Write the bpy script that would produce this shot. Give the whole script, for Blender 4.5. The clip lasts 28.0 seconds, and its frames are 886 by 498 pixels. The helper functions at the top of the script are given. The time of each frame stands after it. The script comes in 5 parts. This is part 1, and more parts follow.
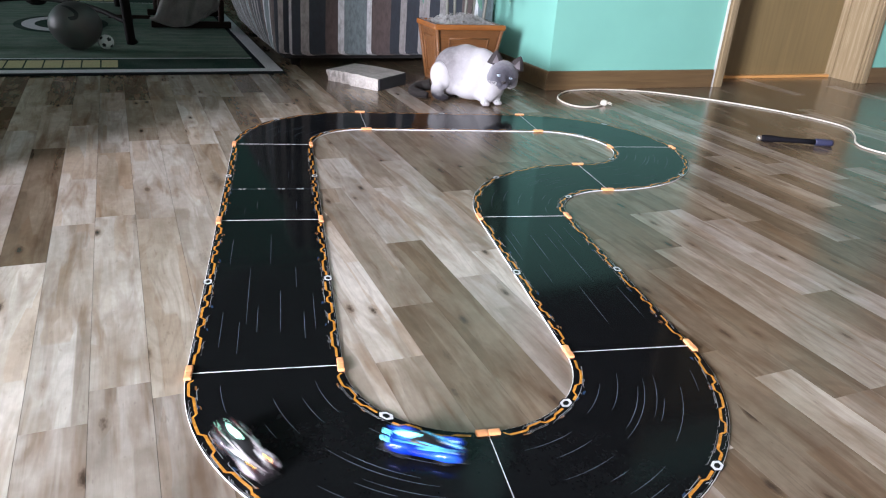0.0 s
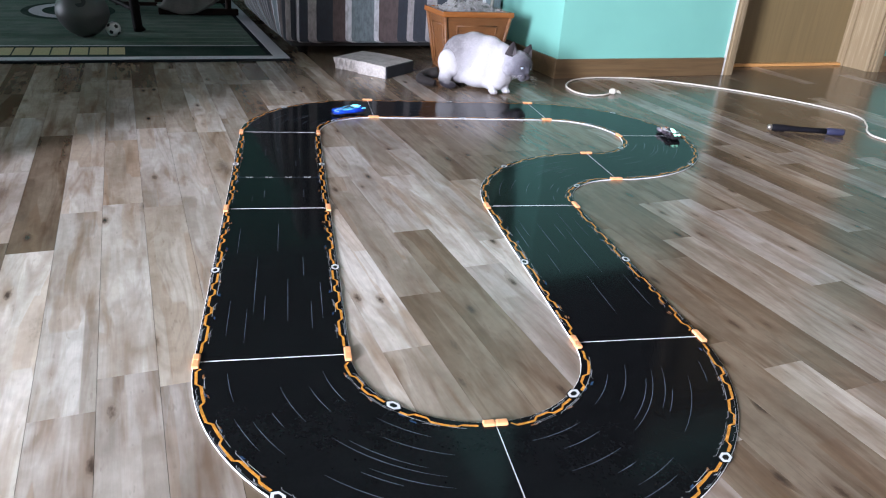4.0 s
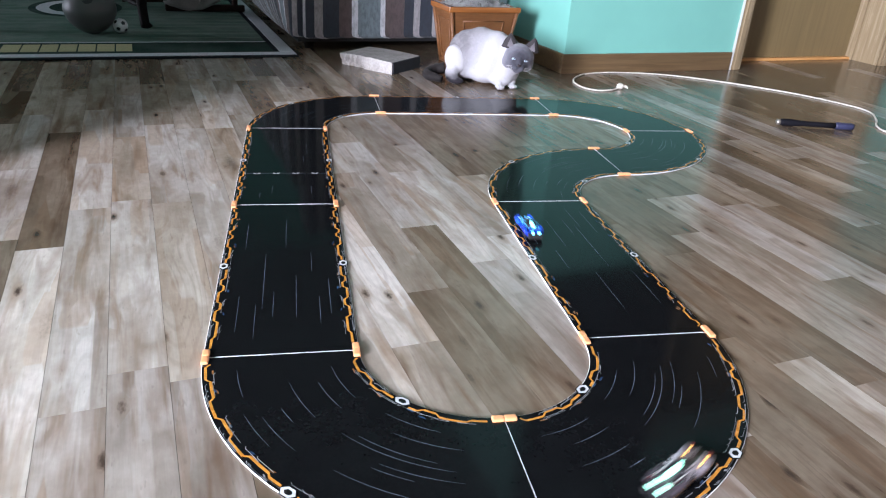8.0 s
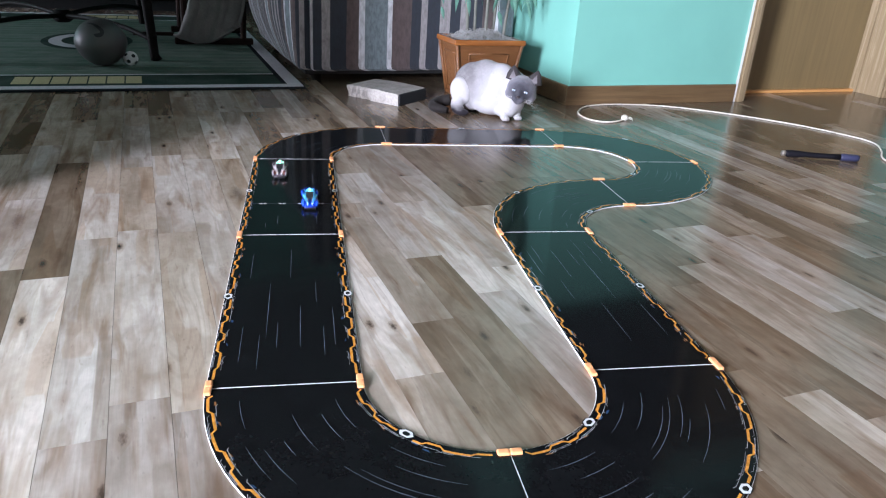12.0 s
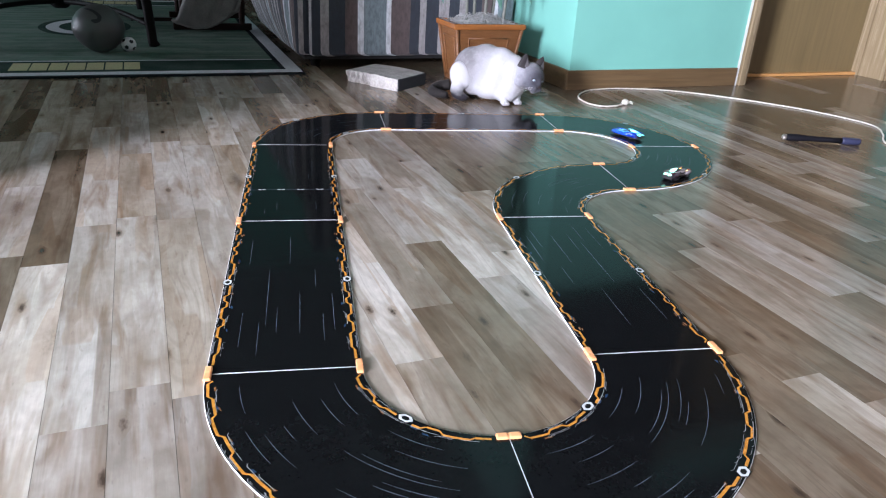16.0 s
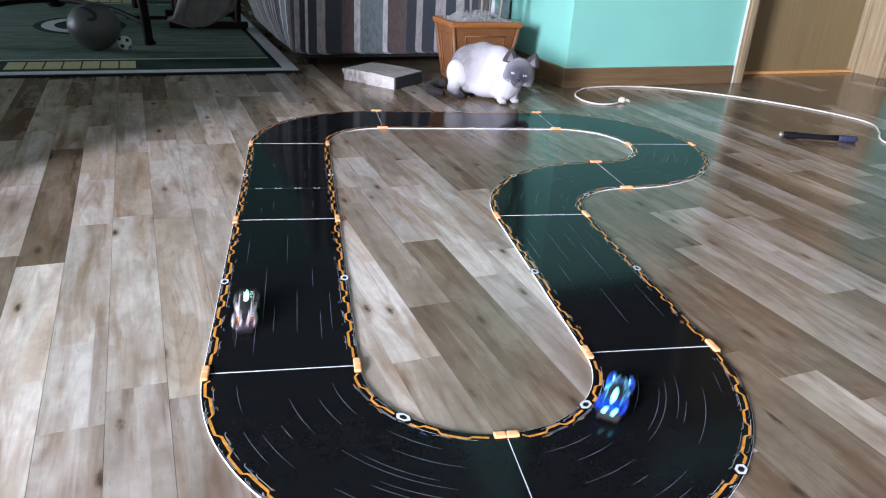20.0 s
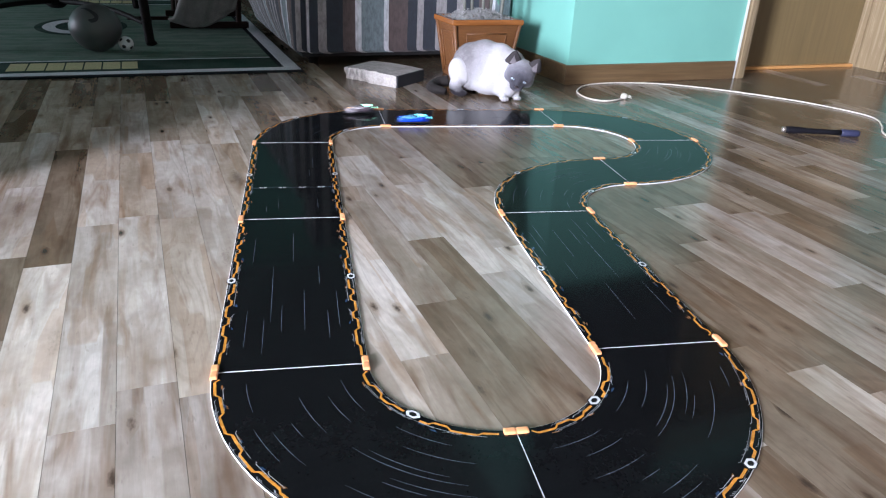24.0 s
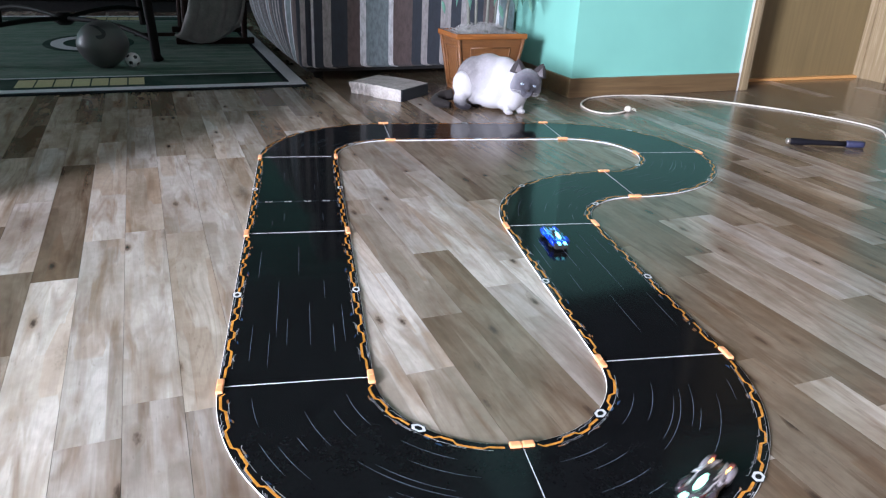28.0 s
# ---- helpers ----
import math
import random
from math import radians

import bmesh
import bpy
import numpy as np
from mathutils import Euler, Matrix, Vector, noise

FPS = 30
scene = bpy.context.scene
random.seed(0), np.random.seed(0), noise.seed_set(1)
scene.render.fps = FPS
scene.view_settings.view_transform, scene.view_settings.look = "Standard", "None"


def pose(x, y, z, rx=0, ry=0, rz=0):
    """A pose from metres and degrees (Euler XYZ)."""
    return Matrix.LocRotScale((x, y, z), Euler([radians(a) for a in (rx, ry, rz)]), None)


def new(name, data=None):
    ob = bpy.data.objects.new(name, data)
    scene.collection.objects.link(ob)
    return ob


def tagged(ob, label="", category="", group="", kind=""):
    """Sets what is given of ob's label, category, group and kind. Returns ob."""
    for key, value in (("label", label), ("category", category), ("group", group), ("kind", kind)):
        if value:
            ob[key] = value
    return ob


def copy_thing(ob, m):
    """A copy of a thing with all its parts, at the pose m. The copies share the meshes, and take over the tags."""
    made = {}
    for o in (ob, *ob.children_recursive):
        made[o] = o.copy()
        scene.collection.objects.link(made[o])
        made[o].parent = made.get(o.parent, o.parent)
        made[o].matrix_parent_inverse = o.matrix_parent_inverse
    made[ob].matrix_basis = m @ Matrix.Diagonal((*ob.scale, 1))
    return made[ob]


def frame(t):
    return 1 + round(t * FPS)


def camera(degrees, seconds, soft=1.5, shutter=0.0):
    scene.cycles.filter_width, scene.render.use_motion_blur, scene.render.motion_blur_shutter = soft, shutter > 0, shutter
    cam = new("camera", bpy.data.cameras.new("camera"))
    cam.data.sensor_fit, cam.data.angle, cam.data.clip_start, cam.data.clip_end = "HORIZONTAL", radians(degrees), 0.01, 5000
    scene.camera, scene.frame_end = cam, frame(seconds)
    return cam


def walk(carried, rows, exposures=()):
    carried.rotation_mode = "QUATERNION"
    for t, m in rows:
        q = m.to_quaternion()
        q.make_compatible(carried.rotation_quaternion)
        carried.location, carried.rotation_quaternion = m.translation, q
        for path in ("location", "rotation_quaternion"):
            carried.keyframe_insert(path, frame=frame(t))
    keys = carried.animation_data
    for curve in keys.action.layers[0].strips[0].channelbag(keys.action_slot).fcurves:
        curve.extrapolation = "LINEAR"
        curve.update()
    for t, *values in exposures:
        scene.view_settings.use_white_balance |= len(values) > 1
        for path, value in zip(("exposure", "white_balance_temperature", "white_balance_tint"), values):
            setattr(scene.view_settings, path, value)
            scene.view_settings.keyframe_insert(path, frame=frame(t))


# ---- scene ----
# The room is turned a little against the toy track; ROOM takes room places (u right along the green wall, v ahead) to the world.
ROOM = pose(0, 0, 0, 0, 0, 11.2)

# ---------------------------------------------------------------- camera
cam = camera(63.10, 28.0, soft=1.15, shutter=0.7)
CAMERA_ROWS = [
    (0, 0.0340, -0.8889, 0.5945, 65.769, -3.834, -11.587),
    (0.5, 0.0333, -0.8882, 0.5945, 65.599, -3.976, -11.558),
    (1, 0.0302, -0.8868, 0.5958, 65.443, -3.900, -11.750),
    (1.5, 0.0329, -0.8878, 0.5943, 65.383, -3.965, -11.410),
    (2, 0.0321, -0.8887, 0.5939, 65.794, -3.883, -11.297),
    (2.5, 0.0330, -0.8852, 0.5938, 64.654, -3.985, -11.510),
    (3, 0.0329, -0.8825, 0.5939, 64.858, -4.058, -11.244),
    (3.5, 0.0332, -0.8833, 0.5936, 64.828, -3.911, -11.132),
    (5.5, 0.0341, -0.8831, 0.5931, 64.962, -3.747, -10.695),
    (6, 0.0338, -0.8833, 0.5926, 65.254, -3.677, -10.602),
    (6.5, 0.0313, -0.8831, 0.5927, 65.656, -3.618, -10.435),
    (7, 0.0326, -0.8819, 0.5925, 65.053, -3.607, -10.449),
    (7.5, 0.0331, -0.8825, 0.5914, 64.671, -3.548, -10.534),
    (8, 0.0304, -0.8822, 0.5927, 64.463, -3.530, -10.615),
    (8.5, 0.0320, -0.8813, 0.5909, 65.768, -3.606, -10.487),
    (9, 0.0323, -0.8802, 0.5913, 67.009, -3.478, -10.437),
    (9.5, 0.0321, -0.8795, 0.5901, 66.469, -3.482, -10.419),
    (10, 0.0321, -0.8792, 0.5907, 66.026, -3.470, -10.413),
    (10.5, 0.0326, -0.8786, 0.5907, 66.456, -3.498, -10.411),
    (11, 0.0324, -0.8798, 0.5907, 66.783, -3.393, -10.285),
    (11.5, 0.0319, -0.8790, 0.5916, 66.849, -3.473, -10.215),
    (13.5, 0.0334, -0.8800, 0.5905, 66.756, -3.275, -10.006),
    (14, 0.0352, -0.8816, 0.5911, 66.448, -3.161, -10.174),
    (14.5, 0.0356, -0.8806, 0.5902, 65.734, -3.261, -10.110),
    (15, 0.0360, -0.8772, 0.5923, 65.289, -3.134, -10.225),
    (15.5, 0.0356, -0.8801, 0.5902, 65.754, -3.169, -10.163),
    (16, 0.0354, -0.8792, 0.5903, 65.725, -3.226, -10.174),
    (16.5, 0.0349, -0.8811, 0.5886, 66.217, -3.178, -9.983),
    (17, 0.0353, -0.8794, 0.5903, 65.932, -3.074, -10.353),
    (17.5, 0.0352, -0.8794, 0.5895, 65.385, -3.149, -10.323),
    (18, 0.0362, -0.8783, 0.5906, 64.748, -3.347, -10.310),
    (18.5, 0.0360, -0.8795, 0.5899, 65.186, -3.283, -10.222),
    (19, 0.0355, -0.8786, 0.5901, 65.173, -3.153, -10.301),
    (19.5, 0.0361, -0.8799, 0.5903, 65.373, -3.259, -10.245),
    (20, 0.0354, -0.8778, 0.5904, 65.597, -3.178, -10.444),
    (20.5, 0.0359, -0.8791, 0.5886, 65.822, -3.118, -10.717),
    (21, 0.0298, -0.8766, 0.5884, 65.730, -2.757, -11.693),
    (21.5, 0.0292, -0.8764, 0.5882, 65.319, -2.759, -11.178),
    (23.5, 0.0273, -0.8779, 0.5917, 65.429, -2.708, -10.741),
    (24, 0.0258, -0.8783, 0.5898, 65.457, -2.710, -10.583),
    (24.5, 0.0256, -0.8787, 0.5906, 65.965, -2.603, -10.318),
    (25, 0.0265, -0.8794, 0.5895, 65.053, -2.551, -10.400),
    (25.5, 0.0256, -0.8786, 0.5910, 65.191, -2.552, -10.491),
    (26, 0.0254, -0.8788, 0.5912, 65.528, -2.389, -10.440),
    (26.5, 0.0262, -0.8787, 0.5907, 65.327, -2.516, -10.321),
    (27, 0.0268, -0.8790, 0.5909, 65.338, -2.564, -10.474),
    (27.5, 0.0261, -0.8790, 0.5910, 65.651, -2.438, -10.382),
    (28, 0.0259, -0.8801, 0.5911, 66.470, -2.309, -10.311),
]
walk(cam, [(r[0], pose(*r[1:])) for r in CAMERA_ROWS], exposures=[(0, 0, 6960, 10), (2, 0, 6760, 10), (5.5, 0, 6500, 10), (28, 0, 6500, 10)])

# ---------------------------------------------------------------- world and light
scene.view_settings.exposure = 0.0
world = bpy.data.worlds.new("sky")
scene.world = world
world.use_nodes = True
sky = world.node_tree.nodes.new("ShaderNodeTexSky")
sky.sky_type, sky.sun_disc = "NISHITA", False
sky.sun_elevation, sky.sun_rotation = radians(38), radians(150)
world.node_tree.links.new(sky.outputs[0], world.node_tree.nodes["Background"].inputs["Color"])
world.node_tree.nodes["Background"].inputs["Strength"].default_value = 0.12


def window_light(name, m, width, height, watts, colour):
    lamp = bpy.data.lights.new(name, "AREA")
    lamp.shape, lamp.size, lamp.size_y, lamp.energy, lamp.color = "RECTANGLE", width, height, watts, colour
    ob = new(name, lamp)
    ob.matrix_world = ROOM @ m
    return ob


# daylight in two unseen west wall openings; the dining one is added fill
window_light("daylight_west", pose(-4.59, -2.7, 1.45, 90, 0, -90), 1.3, 1.6, 1610, (0.805, 0.82, 0.99))
window_light("added_fill_dining", pose(-4.59, 4.1, 0.8, 90, 0, -90), 1.2, 1.4, 165, (0.79, 0.82, 1.0))


# ---------------------------------------------------------------- materials
class Nodes:
    """A small wrapper to write node materials shortly."""

    def __init__(self, name):
        self.mat = bpy.data.materials.new(name)
        self.mat.use_nodes = True
        self.tree = self.mat.node_tree
        self.bsdf = self.tree.nodes["Principled BSDF"]

    def add(self, kind, **props):
        n = self.tree.nodes.new("ShaderNode" + kind)
        for key, value in props.items():
            if key == "op":
                n.operation = value
            elif key == "blend":
                n.data_type, n.blend_type = "RGBA", value
            elif key == "dims":
                n.noise_dimensions = value
            elif key == "feature":
                n.feature = value
        return n

    def put(self, socket, value):
        if isinstance(value, bpy.types.NodeSocket):
            self.tree.links.new(value, socket)
        elif isinstance(value, (tuple, list)) and len(value) == 3 and socket.type == "RGBA":
            socket.default_value = (*value, 1)
        else:
            socket.default_value = value

    def set(self, **values):
        for key, value in values.items():
            self.put(self.bsdf.inputs[key.replace("_", " ")], value)
        return self

    def coords(self, scale=(1, 1, 1), kind="Object", shift=None):
        c = self.add("TexCoord").outputs[kind]
        m = self.add("Mapping")
        self.put(m.inputs["Vector"], c)
        self.put(m.inputs["Scale"], scale)
        if shift is not None:
            self.put(m.inputs["Location"], shift)
        return m.outputs[0]

    def noise(self, vec, scale, detail=4.0, rough=0.55, distort=0.0):
        n = self.add("TexNoise")
        self.put(n.inputs["Vector"], vec)
        self.put(n.inputs["Scale"], scale)
        self.put(n.inputs["Detail"], detail)
        self.put(n.inputs["Roughness"], rough)
        self.put(n.inputs["Distortion"], distort)
        return n.outputs["Fac"]

    def ramp(self, fac, stops):
        r = self.add("ValToRGB")
        self.put(r.inputs[0], fac)
        e = r.color_ramp.elements
        while len(e) < len(stops):
            e.new(0.5)
        for i, (p, c) in enumerate(stops):
            e[i].position = p
            e[i].color = (*c, 1) if isinstance(c, (tuple, list)) else (c, c, c, 1)
        return r.outputs[0]

    def mix(self, fac, a, b, blend="MIX"):
        m = self.add("Mix", blend=blend)
        self.put(m.inputs[0], fac)
        self.put(m.inputs[6], a)
        self.put(m.inputs[7], b)
        return m.outputs[2]

    def math(self, op, a, b=0.0):
        m = self.add("Math", op=op)
        self.put(m.inputs[0], a)
        self.put(m.inputs[1], b)
        return m.outputs[0]

    def bump(self, height, strength=0.3, distance=0.002):
        b = self.add("Bump")
        self.put(b.inputs["Height"], height)
        self.put(b.inputs["Strength"], strength)
        self.put(b.inputs["Distance"], distance)
        self.put(self.bsdf.inputs["Normal"], b.outputs[0])
        return self


def plain(name, colour, rough=0.5, metal=0.0, vary=0.12, scale=40.0, bump=0.0, coat=0.0, spec=0.5):
    """A surface of one colour with fine and coarse variation."""
    k = Nodes(name)
    v = k.coords()
    fine, coarse = k.noise(v, scale), k.noise(v, scale * 0.13, 2.0)
    both = k.math("ADD", k.math("MULTIPLY", fine, 0.5), k.math("MULTIPLY", coarse, 0.5))
    lo, hi = [c * (1 - vary) for c in colour], [min(1.0, c * (1 + vary)) for c in colour]
    k.set(Base_Color=k.ramp(both, [(0.3, lo), (0.7, hi)]), Metallic=metal, Coat_Weight=coat, Specular_IOR_Level=spec)
    k.set(Roughness=k.ramp(fine, [(0.3, max(0.02, rough - 0.06)), (0.7, min(1, rough + 0.06))]))
    if bump:
        k.bump(fine, bump, 0.001)
    return k.mat


def glow(name, colour, strength):
    k = Nodes(name)
    k.set(Base_Color=colour, Roughness=0.3, Emission_Color=colour, Emission_Strength=strength)
    return k.mat


def floor_wood(name, light, dark, knot=(0.05, 0.035, 0.025)):
    """Printed oak laminate: long grain, cloudy bleaching and dark knots; each strip differs."""
    k = Nodes(name)
    rnd = k.math("ADD", k.math("MULTIPLY", k.add("ObjectInfo").outputs["Random"], 37.0),
                 k.math("MULTIPLY", k.add("NewGeometry").outputs["Random Per Island"], 53.0))
    comb = k.add("CombineXYZ")
    k.put(comb.inputs[0], rnd)
    k.put(comb.inputs[1], k.math("MULTIPLY", rnd, 3.7))
    k.put(comb.inputs[2], rnd)
    def along(across, length):
        return k.coords((across, length, 1), shift=comb.outputs[0])
    grain = k.noise(along(80, 4.5), 1.0, 5.0, 0.6, 0.15)
    cloud = k.noise(along(17, 11), 1.0, 4.0, 0.55, 0.2)
    broad = k.noise(along(9, 2.2), 1.3, 2.0, 0.5, 0.2)
    streak = k.noise(along(30, 4.2), 1.0, 3.0, 0.55, 0.6)
    fibre = k.noise(along(520, 22), 1.0, 2.0, 0.6)
    both = k.math("ADD", k.math("MULTIPLY", cloud, 0.4), k.math("MULTIPLY", broad, 0.6))
    base = k.mix(k.ramp(both, [(0.36, 0.12), (0.62, 0.92)]), dark, light)
    # the print is pieced together from narrower staves of slightly different wood
    stave = k.add("TexVoronoi")
    stave.feature, stave.distance = "SMOOTH_F1", "CHEBYCHEV"
    k.put(stave.inputs["Vector"], along(26, 3.6))
    k.put(stave.inputs["Scale"], 1.0)
    k.put(stave.inputs["Smoothness"], 0.12)
    k.put(stave.inputs["Randomness"], 0.7)
    shade = k.add("SeparateColor")
    k.put(shade.inputs[0], stave.outputs["Color"])
    base = k.mix(1.0, base, k.ramp(shade.outputs[0], [(0.0, (0.75, 0.73, 0.70)), (0.45, (0.98, 0.985, 0.98)), (1.0, (1.12, 1.14, 1.16))]), "MULTIPLY")
    base = k.mix(k.ramp(shade.outputs[1], [(0.72, 0.0), (0.9, 0.4)]), base, [c * f for c, f in zip(dark, (1.15, 0.92, 0.72))])
    base = k.mix(k.ramp(k.noise(along(20, 6.5), 1.0, 2.0, 0.4, 0.2), [(0.52, 0.0), (0.72, 0.16)]), base, [min(1, c * f) for c, f in zip(light, (1.16, 1.1, 1.08))])
    base = k.mix(k.ramp(streak, [(0.52, 0.0), (0.74, 0.85)]), base, [c * f for c, f in zip(dark, (0.70, 0.56, 0.44))])
    vein = k.noise(along(24, 3.0), 1.0, 3.0, 0.55, 0.8)
    base = k.mix(k.ramp(vein, [(0.52, 0.0), (0.76, 0.75)]), base, [c * f for c, f in zip(dark, (0.62, 0.49, 0.39))])
    mottle = k.noise(along(85, 48), 1.0, 3.0, 0.6)
    base = k.mix(1.0, base, k.ramp(mottle, [(0.3, 0.92), (0.7, 1.06)]), "MULTIPLY")
    ticks = k.noise(along(170, 38), 1.0, 2.0, 0.5)
    base = k.mix(k.ramp(ticks, [(0.66, 0.0), (0.74, 0.25)]), base, [c * 0.45 for c in dark])
    # growth rings show as fine nested lines in part of the strip
    rings = k.math("SINE", k.math("MULTIPLY", k.noise(along(13, 1.7), 1.0, 1.0, 0.4), 95.0))
    figure = k.math("MULTIPLY", k.ramp(rings, [(0.35, 0.0), (0.95, 0.20)]), k.ramp(broad, [(0.45, 0.0), (0.56, 1.0)]))
    base = k.mix(figure, base, [c * 0.72 for c in dark])
    base = k.mix(k.ramp(grain, [(0.34, 0.18), (0.5, 0.0)]), base, [c * 0.62 for c in dark])
    base = k.mix(k.ramp(fibre, [(0.4, 0.07), (0.6, 0.0)]), base, [c * 0.6 for c in dark])
    for across, length, least, strength in ((17.0, 4.2, 0.86, 0.5), (36.0, 13.0, 0.79, 1.0)):
        vor = k.add("TexVoronoi")
        k.put(vor.inputs["Vector"], along(across, length))
        k.put(vor.inputs["Scale"], 0.9)
        pick = k.add("SeparateColor")
        k.put(pick.inputs[0], vor.outputs["Color"])
        chosen = k.ramp(pick.outputs[0], [(least, 0.0), (least + 0.02, strength)])
        rough_edge = k.math("ADD", vor.outputs["Distance"], k.math("MULTIPLY", k.math("SUBTRACT", k.noise(along(300, 120), 1.0, 2.0), 0.5), 0.22))
        halo = k.math("MULTIPLY", k.ramp(vor.outputs["Distance"], [(0.08, 0.75), (0.46, 0.0)]), chosen)
        base = k.mix(halo, base, [c * f for c, f in zip(dark, (0.74, 0.62, 0.52))])
        base = k.mix(k.math("MULTIPLY", k.ramp(rough_edge, [(0.06, 0.95), (0.24, 0.0)]), chosen), base, knot)
    tone = k.math("FRACT", k.math("MULTIPLY", rnd, 7.31))
    base = k.mix(1.0, base, k.ramp(tone, [(0.0, 0.80), (1.0, 1.08)]), "MULTIPLY")
    k.set(Base_Color=base, Specular_IOR_Level=0.36,
          Roughness=k.ramp(k.math("ADD", k.math("MULTIPLY", grain, 0.5), k.math("MULTIPLY", cloud, 0.5)), [(0.3, 0.18), (0.7, 0.21)]))
    return k.mat


def stain_wood(name, light, dark, rough=0.35, along=(6, 6, 70), coat=0.0, spec=0.5):
    k = Nodes(name)
    g = k.noise(k.coords(along), 1.0, 6.0, 0.6, 0.4)
    c = k.noise(k.coords(tuple(a * 0.12 for a in along)), 1.0, 2.0)
    base = k.mix(k.ramp(g, [(0.35, 0.0), (0.65, 1.0)]), dark, light)
    base = k.mix(k.ramp(c, [(0.35, 0.3), (0.65, 0.0)]), base, [x * 0.7 for x in dark])
    k.set(Base_Color=base, Roughness=k.ramp(g, [(0.3, rough - 0.05), (0.7, rough + 0.08)]), Coat_Weight=coat, Coat_Roughness=0.15, Specular_IOR_Level=spec)
    k.bump(g, 0.15, 0.001)
    return k.mat


def wicker(name, light, dark):
    """Fine basket weave with amber varnish: strands go over and under, some darker than others."""
    k = Nodes(name)
    sep = k.add("SeparateXYZ")
    k.put(sep.inputs[0], k.coords())
    run = k.math("ADD", sep.outputs[0], sep.outputs[1])
    wob = k.math("MULTIPLY", k.noise(k.coords((30, 30, 30)), 1.0, 2.0), 2.5)
    a = k.math("SINE", k.math("ADD", k.math("MULTIPLY", run, 520.0), wob))
    b = k.math("SINE", k.math("ADD", k.math("MULTIPLY", sep.outputs[2], 900.0), wob))
    weave = k.math("MULTIPLY", a, b)
    strand = k.noise(k.coords((25, 25, 330)), 1.0, 3.0, 0.6)
    blot = k.noise(k.coords((14, 14, 14)), 1.0, 3.0)
    base = k.mix(k.ramp(strand, [(0.35, 0.0), (0.65, 1.0)]), dark, light)
    base = k.mix(k.ramp(weave, [(0.0, 0.30), (0.6, 0.0)]), base, [c * 0.45 for c in dark])
    base = k.mix(k.ramp(blot, [(0.4, 0.35), (0.65, 0.0)]), base, [c * 0.7 for c in dark])
    k.set(Base_Color=base, Roughness=0.42, Coat_Weight=0.15, Coat_Roughness=0.3)
    k.bump(k.math("ADD", weave, strand), 0.5, 0.0015)
    return k.mat


def painted_wall(name, colour):
    k = Nodes(name)
    v = k.coords()
    roll, blot = k.noise(v, 260.0, 3.0), k.noise(v, 3.0, 3.0)
    k.set(Base_Color=k.ramp(blot, [(0.3, [c * 0.95 for c in colour]), (0.7, [min(1, c * 1.04) for c in colour])]), Roughness=0.5, Specular_IOR_Level=0.4)
    k.bump(roll, 0.12, 0.0008)
    return k.mat


def sofa_stripes(name):
    """Woven upholstery in vertical stripes of brown, slate and cream; the stripes run across x and y of the body."""
    k = Nodes(name)
    sep = k.add("SeparateXYZ")
    k.put(sep.inputs[0], k.coords())
    across = k.math("SUBTRACT", sep.outputs[0], k.math("MULTIPLY", sep.outputs[1], 3.0))
    wob = k.math("MULTIPLY", k.noise(k.coords((8, 8, 2)), 1.0, 2.0), 0.006)
    pos = k.math("FRACT", k.math("DIVIDE", k.math("SUBTRACT", k.math("ADD", across, wob), 0.271), 0.62))
    r = k.add("ValToRGB")
    k.put(r.inputs[0], pos)
    r.color_ramp.interpolation = "CONSTANT"
    slate, brown, cream, tan, blue = (0.040, 0.047, 0.062), (0.125, 0.094, 0.092), (0.70, 0.71, 0.75), (0.35, 0.325, 0.33), (0.21, 0.26, 0.285)
    stops = [(0.0, cream), (0.016, blue), (0.176, cream), (0.214, brown), (0.35, slate), (0.42, tan), (0.465, slate), (0.56, tan), (0.64, slate), (0.715, tan), (0.775, slate), (0.89, brown), (0.976, cream)]
    e = r.color_ramp.elements
    while len(e) < len(stops):
        e.new(0.5)
    for i, (p, c) in enumerate(stops):
        e[i].position, e[i].color = p, (*c, 1)
    fluff = k.noise(k.coords((60, 60, 25)), 1.0, 5.0, 0.7)
    weave = k.noise(k.coords((900, 900, 900)), 1.0, 2.0)
    col = k.mix(k.ramp(fluff, [(0.35, 0.42), (0.58, 0.0)]), r.outputs[0], (0.03, 0.028, 0.03))
    k.set(Base_Color=col, Roughness=0.9, Specular_IOR_Level=0.15, Sheen_Weight=0.3)
    k.bump(k.math("ADD", weave, fluff), 0.5, 0.002)
    return k.mat


def rug_pile(name, colour, worn=0.25):
    k = Nodes(name)
    v = k.coords()
    pile, patch = k.noise(v, 500.0, 3.0, 0.7), k.noise(v, 7.0, 4.0)
    col = k.mix(k.ramp(patch, [(0.4, 0.0), (0.75, worn)]), colour, (0.30, 0.32, 0.30))
    col = k.mix(1.0, col, k.ramp(pile, [(0.25, 0.6), (0.75, 1.2)]), "MULTIPLY")
    k.set(Base_Color=col, Roughness=0.95, Specular_IOR_Level=0.1)
    k.bump(pile, 0.8, 0.003)
    return k.mat


